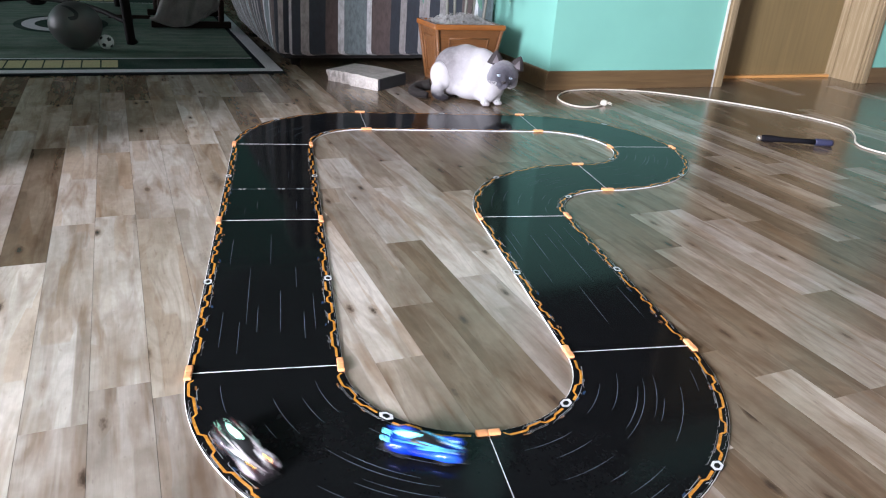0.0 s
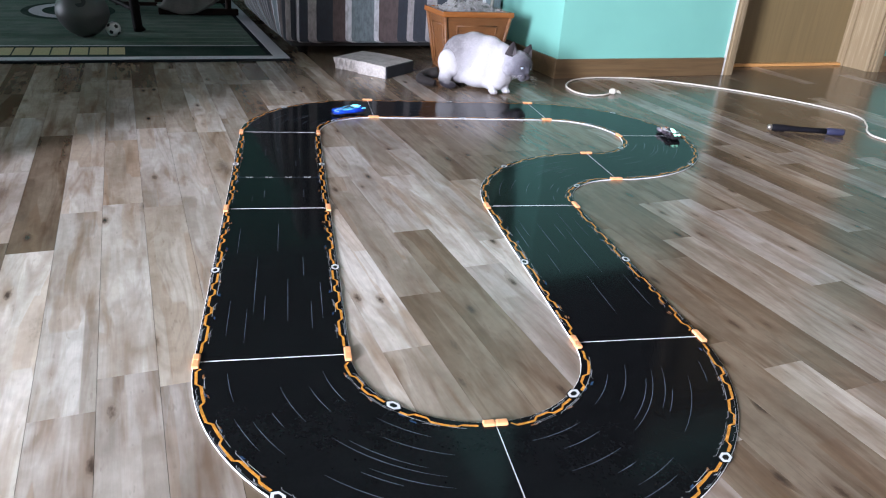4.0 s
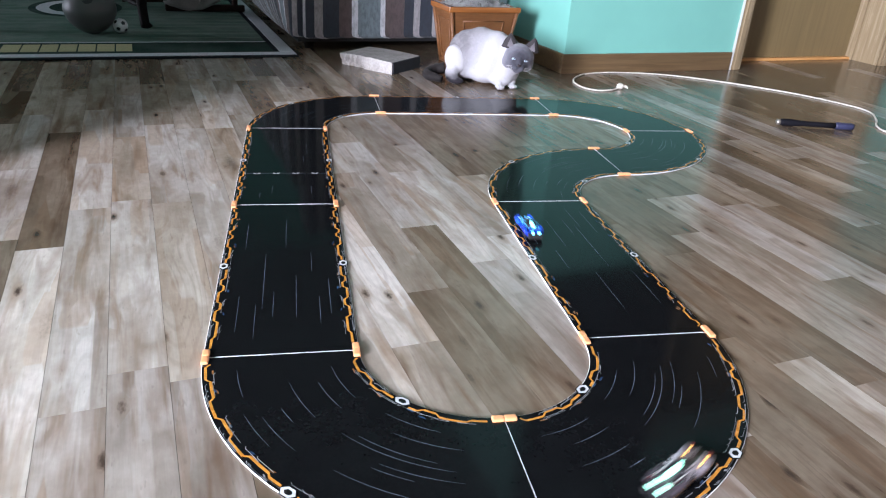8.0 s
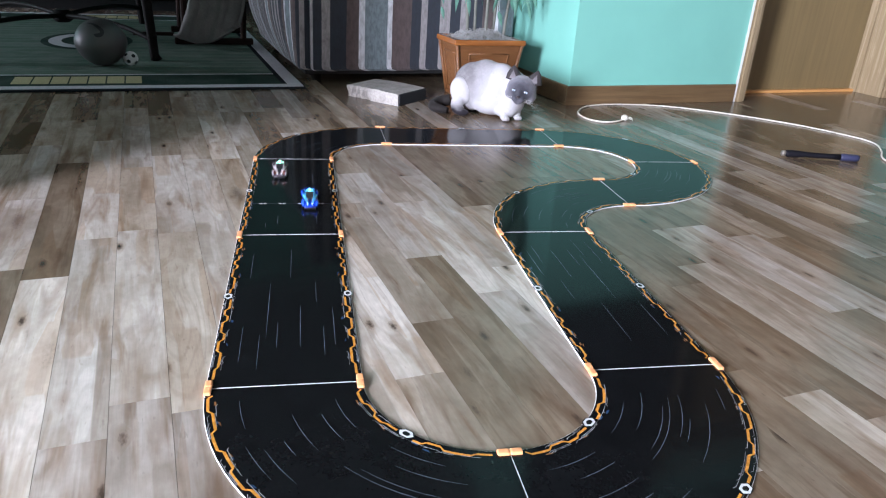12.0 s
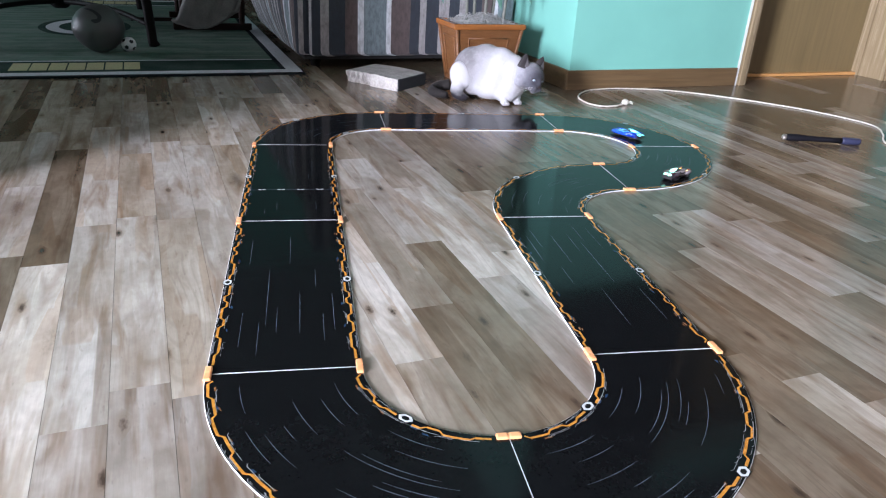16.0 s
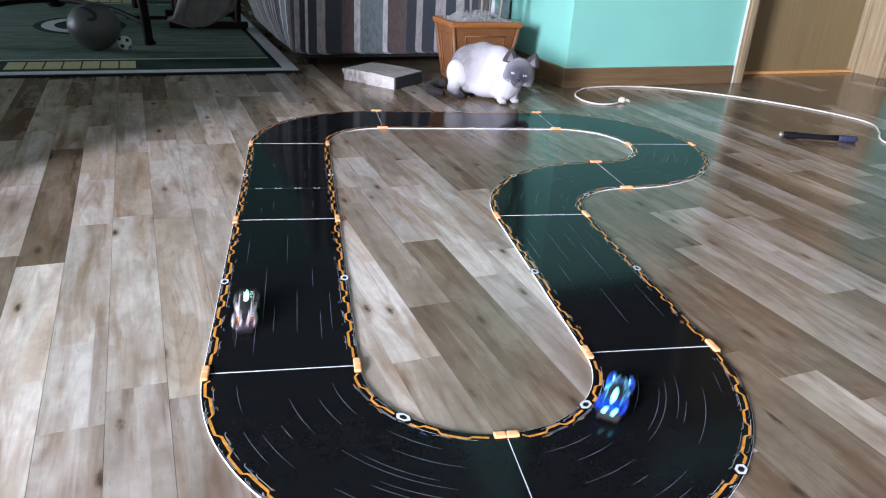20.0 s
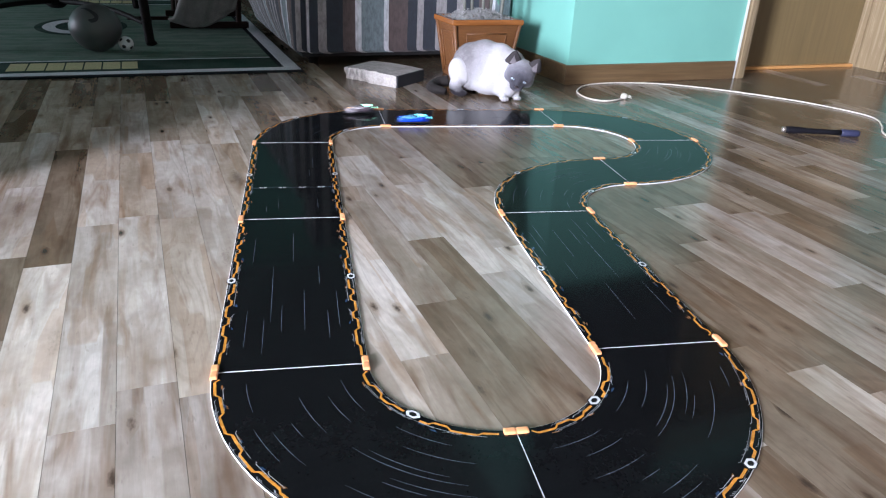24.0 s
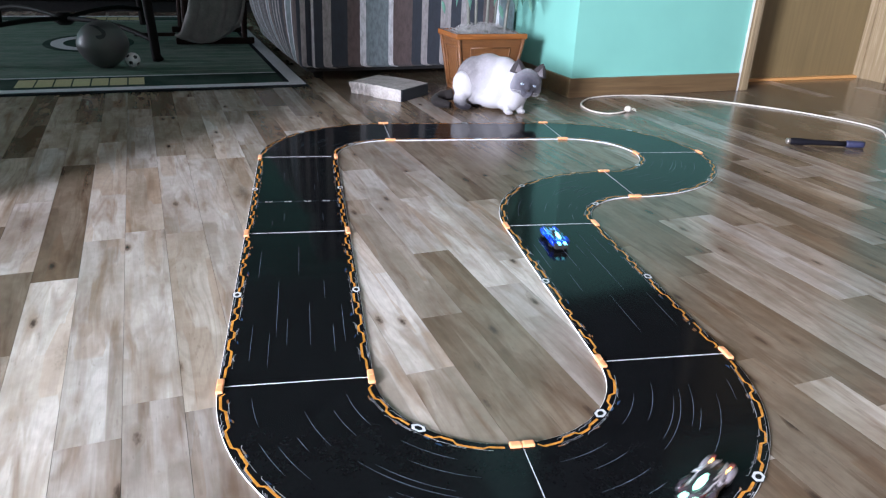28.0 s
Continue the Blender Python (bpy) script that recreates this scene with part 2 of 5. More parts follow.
def fur(name, a, b, axis=2, lo=0.0, hi=1.0, rough=0.75, slant=0.0, sheen=0.3):
    """Short cat fur whose colour goes over from a to b along one axis of the part."""
    k = Nodes(name)
    sep = k.add("SeparateXYZ")
    k.put(sep.inputs[0], k.coords())
    hair = k.noise(k.coords((260, 260, 260)), 1.0, 3.0, 0.7)
    tuft = k.noise(k.coords((35, 35, 35)), 1.0, 3.0)
    pos = k.math("ADD", sep.outputs[axis], k.math("MULTIPLY", k.math("SUBTRACT", tuft, 0.5), 0.6 * (hi - lo)))
    pos = k.math("SUBTRACT", pos, k.math("MULTIPLY", sep.outputs[0], slant))
    m = k.add("MapRange")
    for i, value in enumerate((pos, lo, hi)):
        k.put(m.inputs[i], value)
    col = k.mix(m.outputs[0], a, b)
    col = k.mix(1.0, col, k.ramp(hair, [(0.3, 0.9), (0.7, 1.05)]), "MULTIPLY")
    k.set(Base_Color=col, Roughness=rough, Specular_IOR_Level=0.2, Sheen_Weight=sheen)
    k.bump(k.math("ADD", hair, tuft), 0.5, 0.003)
    return k.mat


WOODS = [floor_wood("oak_pale", (0.63, 0.58, 0.527), (0.37, 0.318, 0.262)),
         floor_wood("oak_middle", (0.475, 0.414, 0.346), (0.26, 0.204, 0.15)),
         floor_wood("oak_brown", (0.247, 0.193, 0.138), (0.138, 0.10, 0.068)),
         floor_wood("oak_grey", (0.46, 0.411, 0.368), (0.27, 0.226, 0.188))]
M_SEAM = plain("joint_shadow", (0.075, 0.058, 0.044), 0.7)
M_GREEN = painted_wall("green_wall_paint", (0.20, 0.51, 0.43))
# unseen walls and ceiling: colours darkened to hold down the bounce light
M_DIMWALL = painted_wall("dimmed_wall_paint", (0.13, 0.117, 0.104))
M_CEIL = painted_wall("dimmed_ceiling_paint", (0.25, 0.243, 0.235))
M_TRIM = stain_wood("stained_trim", (0.18, 0.118, 0.058), (0.12, 0.075, 0.036), 0.34, (4, 70, 70))
M_CASING = stain_wood("pale_casing", (0.36, 0.285, 0.175), (0.27, 0.205, 0.12), 0.24, (60, 60, 3))
M_EDGESTRIP = plain("pale_edge_strip", (0.50, 0.49, 0.46), 0.5, vary=0.06)
M_DOOR = stain_wood("door_veneer", (0.245, 0.182, 0.085), (0.20, 0.145, 0.067), 0.45, (40, 40, 2.2))
M_SILL = stain_wood("threshold_oak", (0.80, 0.43, 0.16), (0.62, 0.31, 0.10), 0.3, (3, 60, 60))
M_TRACK = plain("black_track_vinyl", (0.0057, 0.0062, 0.0069), 0.10, vary=0.25, scale=220, bump=0.015, spec=0.11)
M_EDGE = plain("white_track_core", (0.80, 0.80, 0.82), 0.4, vary=0.05)
M_ORANGE = plain("orange_print", (0.60, 0.25, 0.04), 0.25, vary=0.4, scale=150)
M_DIMORANGE = plain("faded_orange_print", (0.20, 0.085, 0.03), 0.25, vary=0.3, scale=60)
M_WHITEPRINT = plain("white_print", (0.62, 0.64, 0.66), 0.25, vary=0.1)
M_STREAK = plain("pale_streak_print", (0.102, 0.126, 0.165), 0.2, vary=0.5, scale=50)
M_BLUEPRINT = plain("dark_blue_print", (0.022, 0.05, 0.11), 0.2, vary=0.4, scale=60)
M_CLIP = plain("orange_clip_plastic", (0.95, 0.42, 0.19), 0.30, vary=0.06)
M_JOINTGLARE = plain("joint_glint", (0.72, 0.75, 0.82), 0.25, vary=0.25, scale=30)
M_SOFA = sofa_stripes("striped_upholstery")
M_BLACK = plain("black_lining", (0.01, 0.01, 0.011), 0.8)
M_DARKWOOD = stain_wood("dark_table_wood", (0.010, 0.007, 0.006), (0.005, 0.004, 0.004), 0.6, (60, 60, 4), spec=0.12)
M_RUGFIELD = rug_pile("rug_green", (0.115, 0.182, 0.14), 0.5)
M_RUGDARK = rug_pile("rug_dark_green", (0.018, 0.045, 0.034), 0.12)
M_RUGWHITE = rug_pile("rug_white", (0.62, 0.63, 0.66), 0.1)
M_RUGGOLD = rug_pile("rug_cream", (0.52, 0.47, 0.27), 0.1)
M_RUGEDGE = rug_pile("rug_binding", (0.012, 0.016, 0.02), 0.05)
M_POT = wicker("amber_wicker", (0.255, 0.108, 0.036), (0.15, 0.06, 0.02))
M_POTRIM = stain_wood("planter_rim_wood", (0.36, 0.135, 0.036), (0.23, 0.08, 0.021), 0.2, (6, 6, 60), 0.5)
M_MULCH = plain("grey_wood_wool", (0.29, 0.295, 0.29), 0.85, vary=0.6, scale=60)
M_SOIL = plain("planter_soil", (0.05, 0.045, 0.04), 0.95, vary=0.4)
M_STEM = plain("plant_cane", (0.13, 0.135, 0.115), 0.6, vary=0.25)
M_LEAF = plain("plant_leaf", (0.15, 0.32, 0.25), 0.22, vary=0.45, scale=25)
M_SLABTOP = plain("cardboard_top", (0.30, 0.285, 0.27), 0.95, vary=0.35, scale=160, bump=0.6)
M_SLABSIDE = plain("torn_cardboard", (0.34, 0.32, 0.30), 0.95, vary=0.4, scale=120, bump=0.9)
M_SLABEND = plain("cardboard_end", (0.018, 0.02, 0.026), 0.85, vary=0.3, scale=90)
M_BALL = plain("grey_rubber", (0.085, 0.082, 0.08), 0.45, vary=0.15, scale=30, bump=0.1)
M_RUBBER = plain("black_rubber", (0.014, 0.014, 0.016), 0.5)
M_BALLWHITE = plain("white_ball_skin", (0.72, 0.72, 0.72), 0.45, vary=0.06)
M_CHAIRCLOTH = plain("grey_chair_cloth", (0.20, 0.19, 0.18), 0.95, vary=0.25, scale=120, bump=0.5)
M_CHAIRWOOD = stain_wood("reddish_chair_wood", (0.03, 0.013, 0.009), (0.016, 0.007, 0.005), 0.5, (5, 60, 60), spec=0.15)
M_ROPE = plain("cream_cord", (0.66, 0.63, 0.56), 0.85, vary=0.22, scale=400, bump=0.8)
M_GRIP = plain("black_grip", (0.006, 0.006, 0.009), 0.75, vary=0.3, scale=200, bump=0.3, spec=0.15)
M_GRIPEND = plain("blue_grey_cap", (0.03, 0.034, 0.075), 0.4)
M_SILVER = plain("worn_silver_tip", (0.45, 0.42, 0.38), 0.35, metal=0.8)


# ---------------------------------------------------------------- mesh helpers
def part(name, bm, material, parent=None, label="", smooth=False):
    """Links a bmesh as one mesh object, under a thing or a part if one is given."""
    me = bpy.data.meshes.new(name)
    bm.normal_update()
    bm.to_mesh(me)
    bm.free()
    for m in (material if isinstance(material, (list, tuple)) else [material]):
        me.materials.append(m)
    if smooth:
        me.polygons.foreach_set("use_smooth", [True] * len(me.polygons))
    ob = new(name, me)
    ob.parent = parent
    return tagged(ob, label) if label else ob


def thing(name, m, label, category, group="", kind=""):
    ob = new(name)
    ob.empty_display_size = 0.05
    ob.matrix_world = m
    return tagged(ob, label, category, group, kind)


def box(bm, x0, x1, y0, y1, z0, z1, bevel=0.0, m=None, mat=0, segments=2):
    r = bmesh.ops.create_cube(bm, size=1.0)
    vs = r["verts"]
    for v in vs:
        v.co = Vector(((x0 + x1) / 2 + v.co.x * (x1 - x0), (y0 + y1) / 2 + v.co.y * (y1 - y0), (z0 + z1) / 2 + v.co.z * (z1 - z0)))
    faces = {f for v in vs for f in v.link_faces}
    for f in faces:
        f.material_index = mat
    if bevel:
        b = bmesh.ops.bevel(bm, geom=list({e for v in vs for e in v.link_edges}), offset=bevel, segments=segments, affect="EDGES", profile=0.6)
        vs = list({v for f in b["faces"] for v in f.verts} | {v for v in vs if v.is_valid})
        for f in {f for v in vs for f in v.link_faces}:
            f.material_index = mat
    if m is not None:
        bmesh.ops.transform(bm, matrix=m, verts=vs)
    return bm


def boxed(*a, **k):
    return box(bmesh.new(), *a, **k)


def ball(bm, centre, radii, m=None, sub=3, mat=0):
    r = bmesh.ops.create_icosphere(bm, subdivisions=sub, radius=1.0)
    t = Matrix.Translation(centre) @ (m or Matrix()) @ Matrix.Diagonal((*radii, 1))
    bmesh.ops.transform(bm, matrix=t, verts=r["verts"])
    for f in {f for v in r["verts"] for f in v.link_faces}:
        f.material_index = mat
    return bm


def tube(bm, points, radii, sides=10, cap=True):
    """A tube through points, with one radius or one for each point."""
    pts = [Vector(p) for p in points]
    if not isinstance(radii, (list, tuple)):
        radii = [radii] * len(pts)
    rings, side = [], None
    for i, p in enumerate(pts):
        d = (pts[min(i + 1, len(pts) - 1)] - pts[max(i - 1, 0)]).normalized()
        if side is None:
            side = d.orthogonal().normalized()
        side = (side - d * side.dot(d)).normalized()
        up = d.cross(side)
        rings.append([bm.verts.new(p + (side * math.cos(a) + up * math.sin(a)) * radii[i]) for a in (2 * math.pi * j / sides for j in range(sides))])
    for a, b in zip(rings, rings[1:]):
        for j in range(sides):
            bm.faces.new((a[j], a[(j + 1) % sides], b[(j + 1) % sides], b[j]))
    if cap:
        bm.faces.new(rings[0][::-1])
        bm.faces.new(rings[-1])
    return bm


def lathe(bm, profile, sides=32, m=None):
    rings = [[bm.verts.new((r * math.cos(2 * math.pi * j / sides), r * math.sin(2 * math.pi * j / sides), z)) for j in range(sides)] for r, z in profile]
    for a, b in zip(rings, rings[1:]):
        for j in range(sides):
            bm.faces.new((a[j], a[(j + 1) % sides], b[(j + 1) % sides], b[j]))
    bm.faces.new(rings[0][::-1])
    bm.faces.new(rings[-1])
    if m is not None:
        bmesh.ops.transform(bm, matrix=m, verts=[v for r in rings for v in r])
    return bm


def spline(points, steps=8):
    """Catmull-Rom through points."""
    p = [Vector(q) for q in points]
    p = [p[0] * 2 - p[1], *p, p[-1] * 2 - p[-2]]
    out = []
    for i in range(1, len(p) - 2):
        for s in range(steps):
            t = s / steps
            out.append(0.5 * ((2 * p[i]) + (p[i + 1] - p[i - 1]) * t + (2 * p[i - 1] - 5 * p[i] + 4 * p[i + 1] - p[i + 2]) * t * t
                              + (3 * p[i] - p[i - 1] - 3 * p[i + 1] + p[i + 2]) * t ** 3))
    return [*out, p[-2]]


# ---------------------------------------------------------------- the room
U0, U1, V0, V1, HIGH = -4.6, 3.9, -4.6, 5.3, 2.4
FRONT, RETURN = 1.695, 1.45          # faces of the green wall and of its return
DOOR_L, DOOR_R, DOOR_H = 2.365, 3.275, 2.05
# the second opening is made up, to hold the fill over the rug
OPENINGS = ((-3.35, -2.05, 0.65, 2.25), (3.5, 4.7, 0.1, 1.5))     # windows in the west wall: from, to, sill, head


def structure(name, bm, material, label, category):
    ob = part(name, bm, material)
    ob.matrix_world = ROOM.copy()
    return tagged(ob, label, category, kind="structure")


def build_room():
    floor = structure("floor", boxed(U0, U1, V0, V1, -0.10, -0.008), M_SEAM, "wood-look laminate strip floor in mixed grey-brown oak", "floor")
    bm = boxed(RETURN, DOOR_L, FRONT, FRONT + 0.2, 0, HIGH)
    box(bm, DOOR_R, U1, FRONT, FRONT + 0.2, 0, HIGH)
    box(bm, DOOR_L, DOOR_R, FRONT, FRONT + 0.2, DOOR_H, HIGH)
    structure("wall_green", bm, M_GREEN, "sea-green painted wall with a door opening", "wall")
    structure("wall_return", boxed(RETURN, RETURN + 0.115, FRONT + 0.2, V1, 0, HIGH), M_GREEN, "sea-green painted return of the wall beside the sofa", "wall")
    structure("wall_north", boxed(U0, RETURN, V1, V1 + 0.1, 0, HIGH), M_GREEN, "sea-green painted wall behind the dining table", "wall")
    # added out of view to block the west light, so the far-left floor darkens
    structure("wall_partition", boxed(U0, -0.75, 0.72, 0.83, 0, HIGH), M_GREEN, "unseen sea-green wall added to shade the dining corner", "wall")
    bm, end = bmesh.new(), V0
    for v0, v1, z0, z1 in OPENINGS:
        box(bm, U0 - 0.1, U0, end, v0, 0, HIGH)
        box(bm, U0 - 0.1, U0, v0, v1, 0, z0)
        box(bm, U0 - 0.1, U0, v0, v1, z1, HIGH)
        end = v1
    box(bm, U0 - 0.1, U0, end, V1 + 0.1, 0, HIGH)
    structure("wall_west", bm, M_DIMWALL, "unseen wall darkened to cut bounce light, with two window openings", "wall")
    structure("wall_south", boxed(U0 - 0.1, U1 + 0.1, V0 - 0.1, V0, 0, HIGH), M_DIMWALL, "plain unseen wall darkened to cut bounce light", "wall")
    structure("wall_east", boxed(U1, U1 + 0.1, V0, FRONT + 0.2, 0, HIGH), M_DIMWALL, "plain unseen wall darkened to cut bounce light", "wall")
    structure("ceiling", boxed(U0 - 0.1, U1 + 0.1, V0 - 0.1, V1 + 0.1, HIGH, HIGH + 0.1), M_CEIL, "flat unseen grey ceiling darkened to cut bounce light", "ceiling")
    for i, (v0, v1, z0, z1) in enumerate(OPENINGS, 1):
        w = v1 - v0
        win = thing(f"window_{i}", ROOM @ pose(U0 - 0.05, (v0 + v1) / 2, 0, 0, 0, 90), "unseen white-framed window put in for the light", "window", kind="structure")
        bm = boxed(-w / 2, -w / 2 + 0.05, -0.03, 0.03, z0, z1)
        box(bm, w / 2 - 0.05, w / 2, -0.03, 0.03, z0, z1)
        box(bm, -w / 2 + 0.05, w / 2 - 0.05, -0.03, 0.03, z0, z0 + 0.05)
        box(bm, -w / 2 + 0.05, w / 2 - 0.05, -0.03, 0.03, z1 - 0.05, z1)
        part("window_frame", bm, M_EDGE, win)
    # baseboards and door
    bm = boxed(RETURN - 0.012, DOOR_L - 0.055, FRONT - 0.012, FRONT, 0, 0.078, 0.003)
    structure("baseboard", bm, M_TRIM, "medium brown stained wooden baseboard", "baseboard")
    structure("baseboard", boxed(RETURN - 0.012, RETURN, FRONT, 3.6, 0, 0.078, 0.003), M_TRIM, "medium brown stained wooden baseboard", "baseboard")
    structure("baseboard", boxed(DOOR_R + 0.058, U1, FRONT - 0.012, FRONT, 0, 0.078, 0.003), M_TRIM, "medium brown stained wooden baseboard", "baseboard")
    door = thing("door_1", ROOM @ pose(0, 0, 0), "closed brown veneered door in a pale wooden casing", "door", kind="structure")
    part("door_leaf", boxed(DOOR_L + 0.018, DOOR_R - 0.018, 1.875, 1.913, 0.006, DOOR_H - 0.02, 0.002), M_DOOR, door)
    for a, b in ((DOOR_L - 0.047, DOOR_L + 0.008), (DOOR_R - 0.008, DOOR_R + 0.055)):
        bm = boxed(a, b, FRONT - 0.014, FRONT + 0.001, 0, DOOR_H + 0.05, 0.005)
        box(bm, a + 0.012, b - 0.016, FRONT - 0.0195, FRONT - 0.010, 0, DOOR_H + 0.04, 0.003)
        part("casing", bm, M_CASING, door)
    # thin pale strip on the outer edge of the left casing
    part("edge_bead", boxed(DOOR_L - 0.0492, DOOR_L - 0.0475, FRONT - 0.015, FRONT, 0, DOOR_H + 0.05, 0.0007), M_EDGESTRIP, door, "thin pale strip along the casing")
    part("casing", boxed(DOOR_L - 0.047, DOOR_R + 0.055, FRONT - 0.017, FRONT + 0.001, DOOR_H + 0.05, DOOR_H + 0.105, 0.004), M_CASING, door)
    for a, b in ((DOOR_L, DOOR_L + 0.018), (DOOR_R - 0.018, DOOR_R)):
        part("jamb", boxed(a, b, FRONT, FRONT + 0.23, 0, DOOR_H, 0.001), M_CASING, door)
    part("jamb", boxed(DOOR_L + 0.018, DOOR_R - 0.018, FRONT, FRONT + 0.23, DOOR_H - 0.018, DOOR_H), M_CASING, door)
    part("door_stop", boxed(DOOR_R - 0.030, DOOR_R - 0.018, FRONT + 0.14, 1.875, 0, DOOR_H - 0.02, 0.002), M_CASING, door)
    part("threshold", boxed(DOOR_L + 0.018, DOOR_R - 0.018, 1.845, 1.875, 0, 0.014, 0.004), M_SILL, door, "honey-coloured wooden threshold strip")
    return floor


FLOOR = build_room()


def build_reflection_panel():
    """A dark framed panel, added out of view so that the glossy track mirrors it."""
    pic = thing("wall_picture", ROOM @ pose(1.49, FRONT, 0.95), "unseen dark framed panel added to darken the track's reflection", "picture")
    w, h = 0.82, 1.40
    for x0, x1, z0, z1 in ((0, w, 0, 0.04), (0, w, h - 0.04, h), (0, 0.04, 0.04, h - 0.04), (w - 0.04, w, 0.04, h - 0.04)):
        part("frame_bar", boxed(x0, x1, -0.028, -0.001, z0, z1, 0.003), M_RUBBER, pic)
    part("print", boxed(0.04, w * 0.55, -0.016, -0.001, 0.04, h - 0.04), M_SLABEND, pic)
    part("print", boxed(w * 0.55 + 0.002, w - 0.04, -0.016, -0.001, 0.04, h - 0.04), M_BLACK, pic)


build_reflection_panel()


# ---------------------------------------------------------------- sofa, rug, table and the things round them
def build_sofa():
    sofa = thing("sofa", ROOM @ pose(0.45, 2.2, 0), "striped brown, slate and cream upholstered sofa with short dark legs", "sofa")
    w, d = 0.985, 1.15

    def shell(x0, x1, y0, y1, z0, z1, swell, n=10):
        """A padded block whose sides swell out a little."""
        bm = boxed(x0, x1, y0, y1, z0, z1, 0.022, segments=3)
        bmesh.ops.subdivide_edges(bm, edges=[e for e in bm.edges if e.calc_length() > 0.2], cuts=n, use_grid_fill=True)
        cx, cy, cz = (x0 + x1) / 2, (y0 + y1) / 2, (z0 + z1) / 2
        for v in bm.verts:
            f = max(0.0, 1 - ((v.co.z - cz) / (z1 - z0) * 2) ** 2)
            v.co.x += swell * f * (1 if v.co.x > cx else -1) * max(0, 1 - ((v.co.y - cy) / (y1 - y0) * 2) ** 4)
            v.co.z += 0.004 * noise.noise(v.co * 9)
        return bm

    part("back_panel", shell(0.05, w, 0.0, 0.22, 0.05, 0.86, 0.0), M_SOFA, sofa)
    part("seat_base", shell(0.16, w - 0.02, 0.225, d, 0.05, 0.44, 0.0), M_SOFA, sofa)
    part("arm", shell(0.0, 0.155, 0.03, d, 0.05, 0.62, 0.10), M_SOFA, sofa)
    part("seat_cushion", shell(0.17, w - 0.03, 0.24, d - 0.02, 0.445, 0.58, 0.01), M_SOFA, sofa)
    part("dust_cover", boxed(0.03, w - 0.03, 0.03, d - 0.03, 0.035, 0.048), M_BLACK, sofa)
    for x in (0.09, w - 0.08):
        for y in (0.09, d - 0.08):
            part("leg", lathe(bmesh.new(), [(0.02, 0.0), (0.026, 0.03), (0.028, 0.05)], 16, Matrix.Translation((x, y, 0))), M_DARKWOOD, sofa)


def build_rug():
    rug = thing("area_rug", ROOM @ pose(0, 0, 0), "green sports-field rug with white border lines and cream lettering bars", "rug")
    u0, u1, v0, v1 = -1.29, 0.455, 2.085, 4.62
    part("binding", boxed(u0, u1, v0, v1, 0.0, 0.007, 0.002), M_RUGEDGE, rug)
    a, b, c, d = u0 + 0.012, u1 - 0.006, v0 + 0.022, v1 - 0.022

    def lay(name, x0, x1, y0, y1, z, mat):
        part(name, boxed(x0, x1, y0, y1, 0.006, z, 0.0008, segments=1), mat, rug)
    lay("field", a + 0.08, b - 0.08, c + 0.29, d - 0.29, 0.0085, M_RUGFIELD)
    for y0, y1 in ((c + 0.055, c + 0.272), (d - 0.272, d - 0.055)):
        lay("end_zone", a + 0.08, b - 0.08, y0, y1, 0.0085, M_RUGDARK)
    for y0, y1 in ((c, c + 0.052), (d - 0.052, d)):
        lay("border_line", a, b, y0, y1, 0.0088, M_RUGWHITE)
    for x0, x1 in ((a, a + 0.075), (b - 0.058, b)):
        lay("border_line", x0, x1, c + 0.0535, d - 0.0535, 0.0088, M_RUGWHITE)
    for y in (c + 0.282, d - 0.282):
        lay("goal_line", a + 0.08, b - 0.08, y - 0.006, y + 0.007, 0.009, M_RUGWHITE)
    for i in range(1, 20):
        y = c + 0.282 + (d - c - 0.564) * i / 20
        part("yard_line", boxed(a + 0.085, b - 0.085, y - 0.0055, y + 0.0055, 0.0085, 0.0093), M_YARD, rug)
    # emblem in the middle of the field
    mid = Vector(((a + b) / 2, (c + d) / 2, 0))
    for name, r0, r1, z, mat in (("emblem_ground", 0.0, 0.31, 0.0094, M_RUGDARK), ("emblem_ring", 0.175, 0.26, 0.0101, M_RUGWHITE)):
        bm = bmesh.new()
        ring = []
        for j in range(56):
            t = 2 * math.pi * j / 56
            o = Vector((math.cos(t) * 0.69, math.sin(t), 0))
            ring.append((bm.verts.new(mid + o * max(r0, 0.001) + Vector((0, 0, z))), bm.verts.new(mid + o * r1 + Vector((0, 0, z)))))
        for p, q in zip(ring, ring[1:] + ring[:1]):
            bm.faces.new((p[0], p[1], q[1], q[0]))
        part(name, bm, mat, rug)
    # bars in place of the woven team name, at both ends
    for y0 in (c + 0.092, d - 0.092 - 0.143):
        x = -0.618
        for i, wl in enumerate((0.062, 0.058, 0.058, 0.06, 0.06, 0.062, 0.058)):
            part("lettering_bar", boxed(x, x + wl, y0, y0 + 0.143, 0.0084, 0.0096, 0.0003, segments=1), M_RUGGOLD, rug)
            x += wl + 0.0055


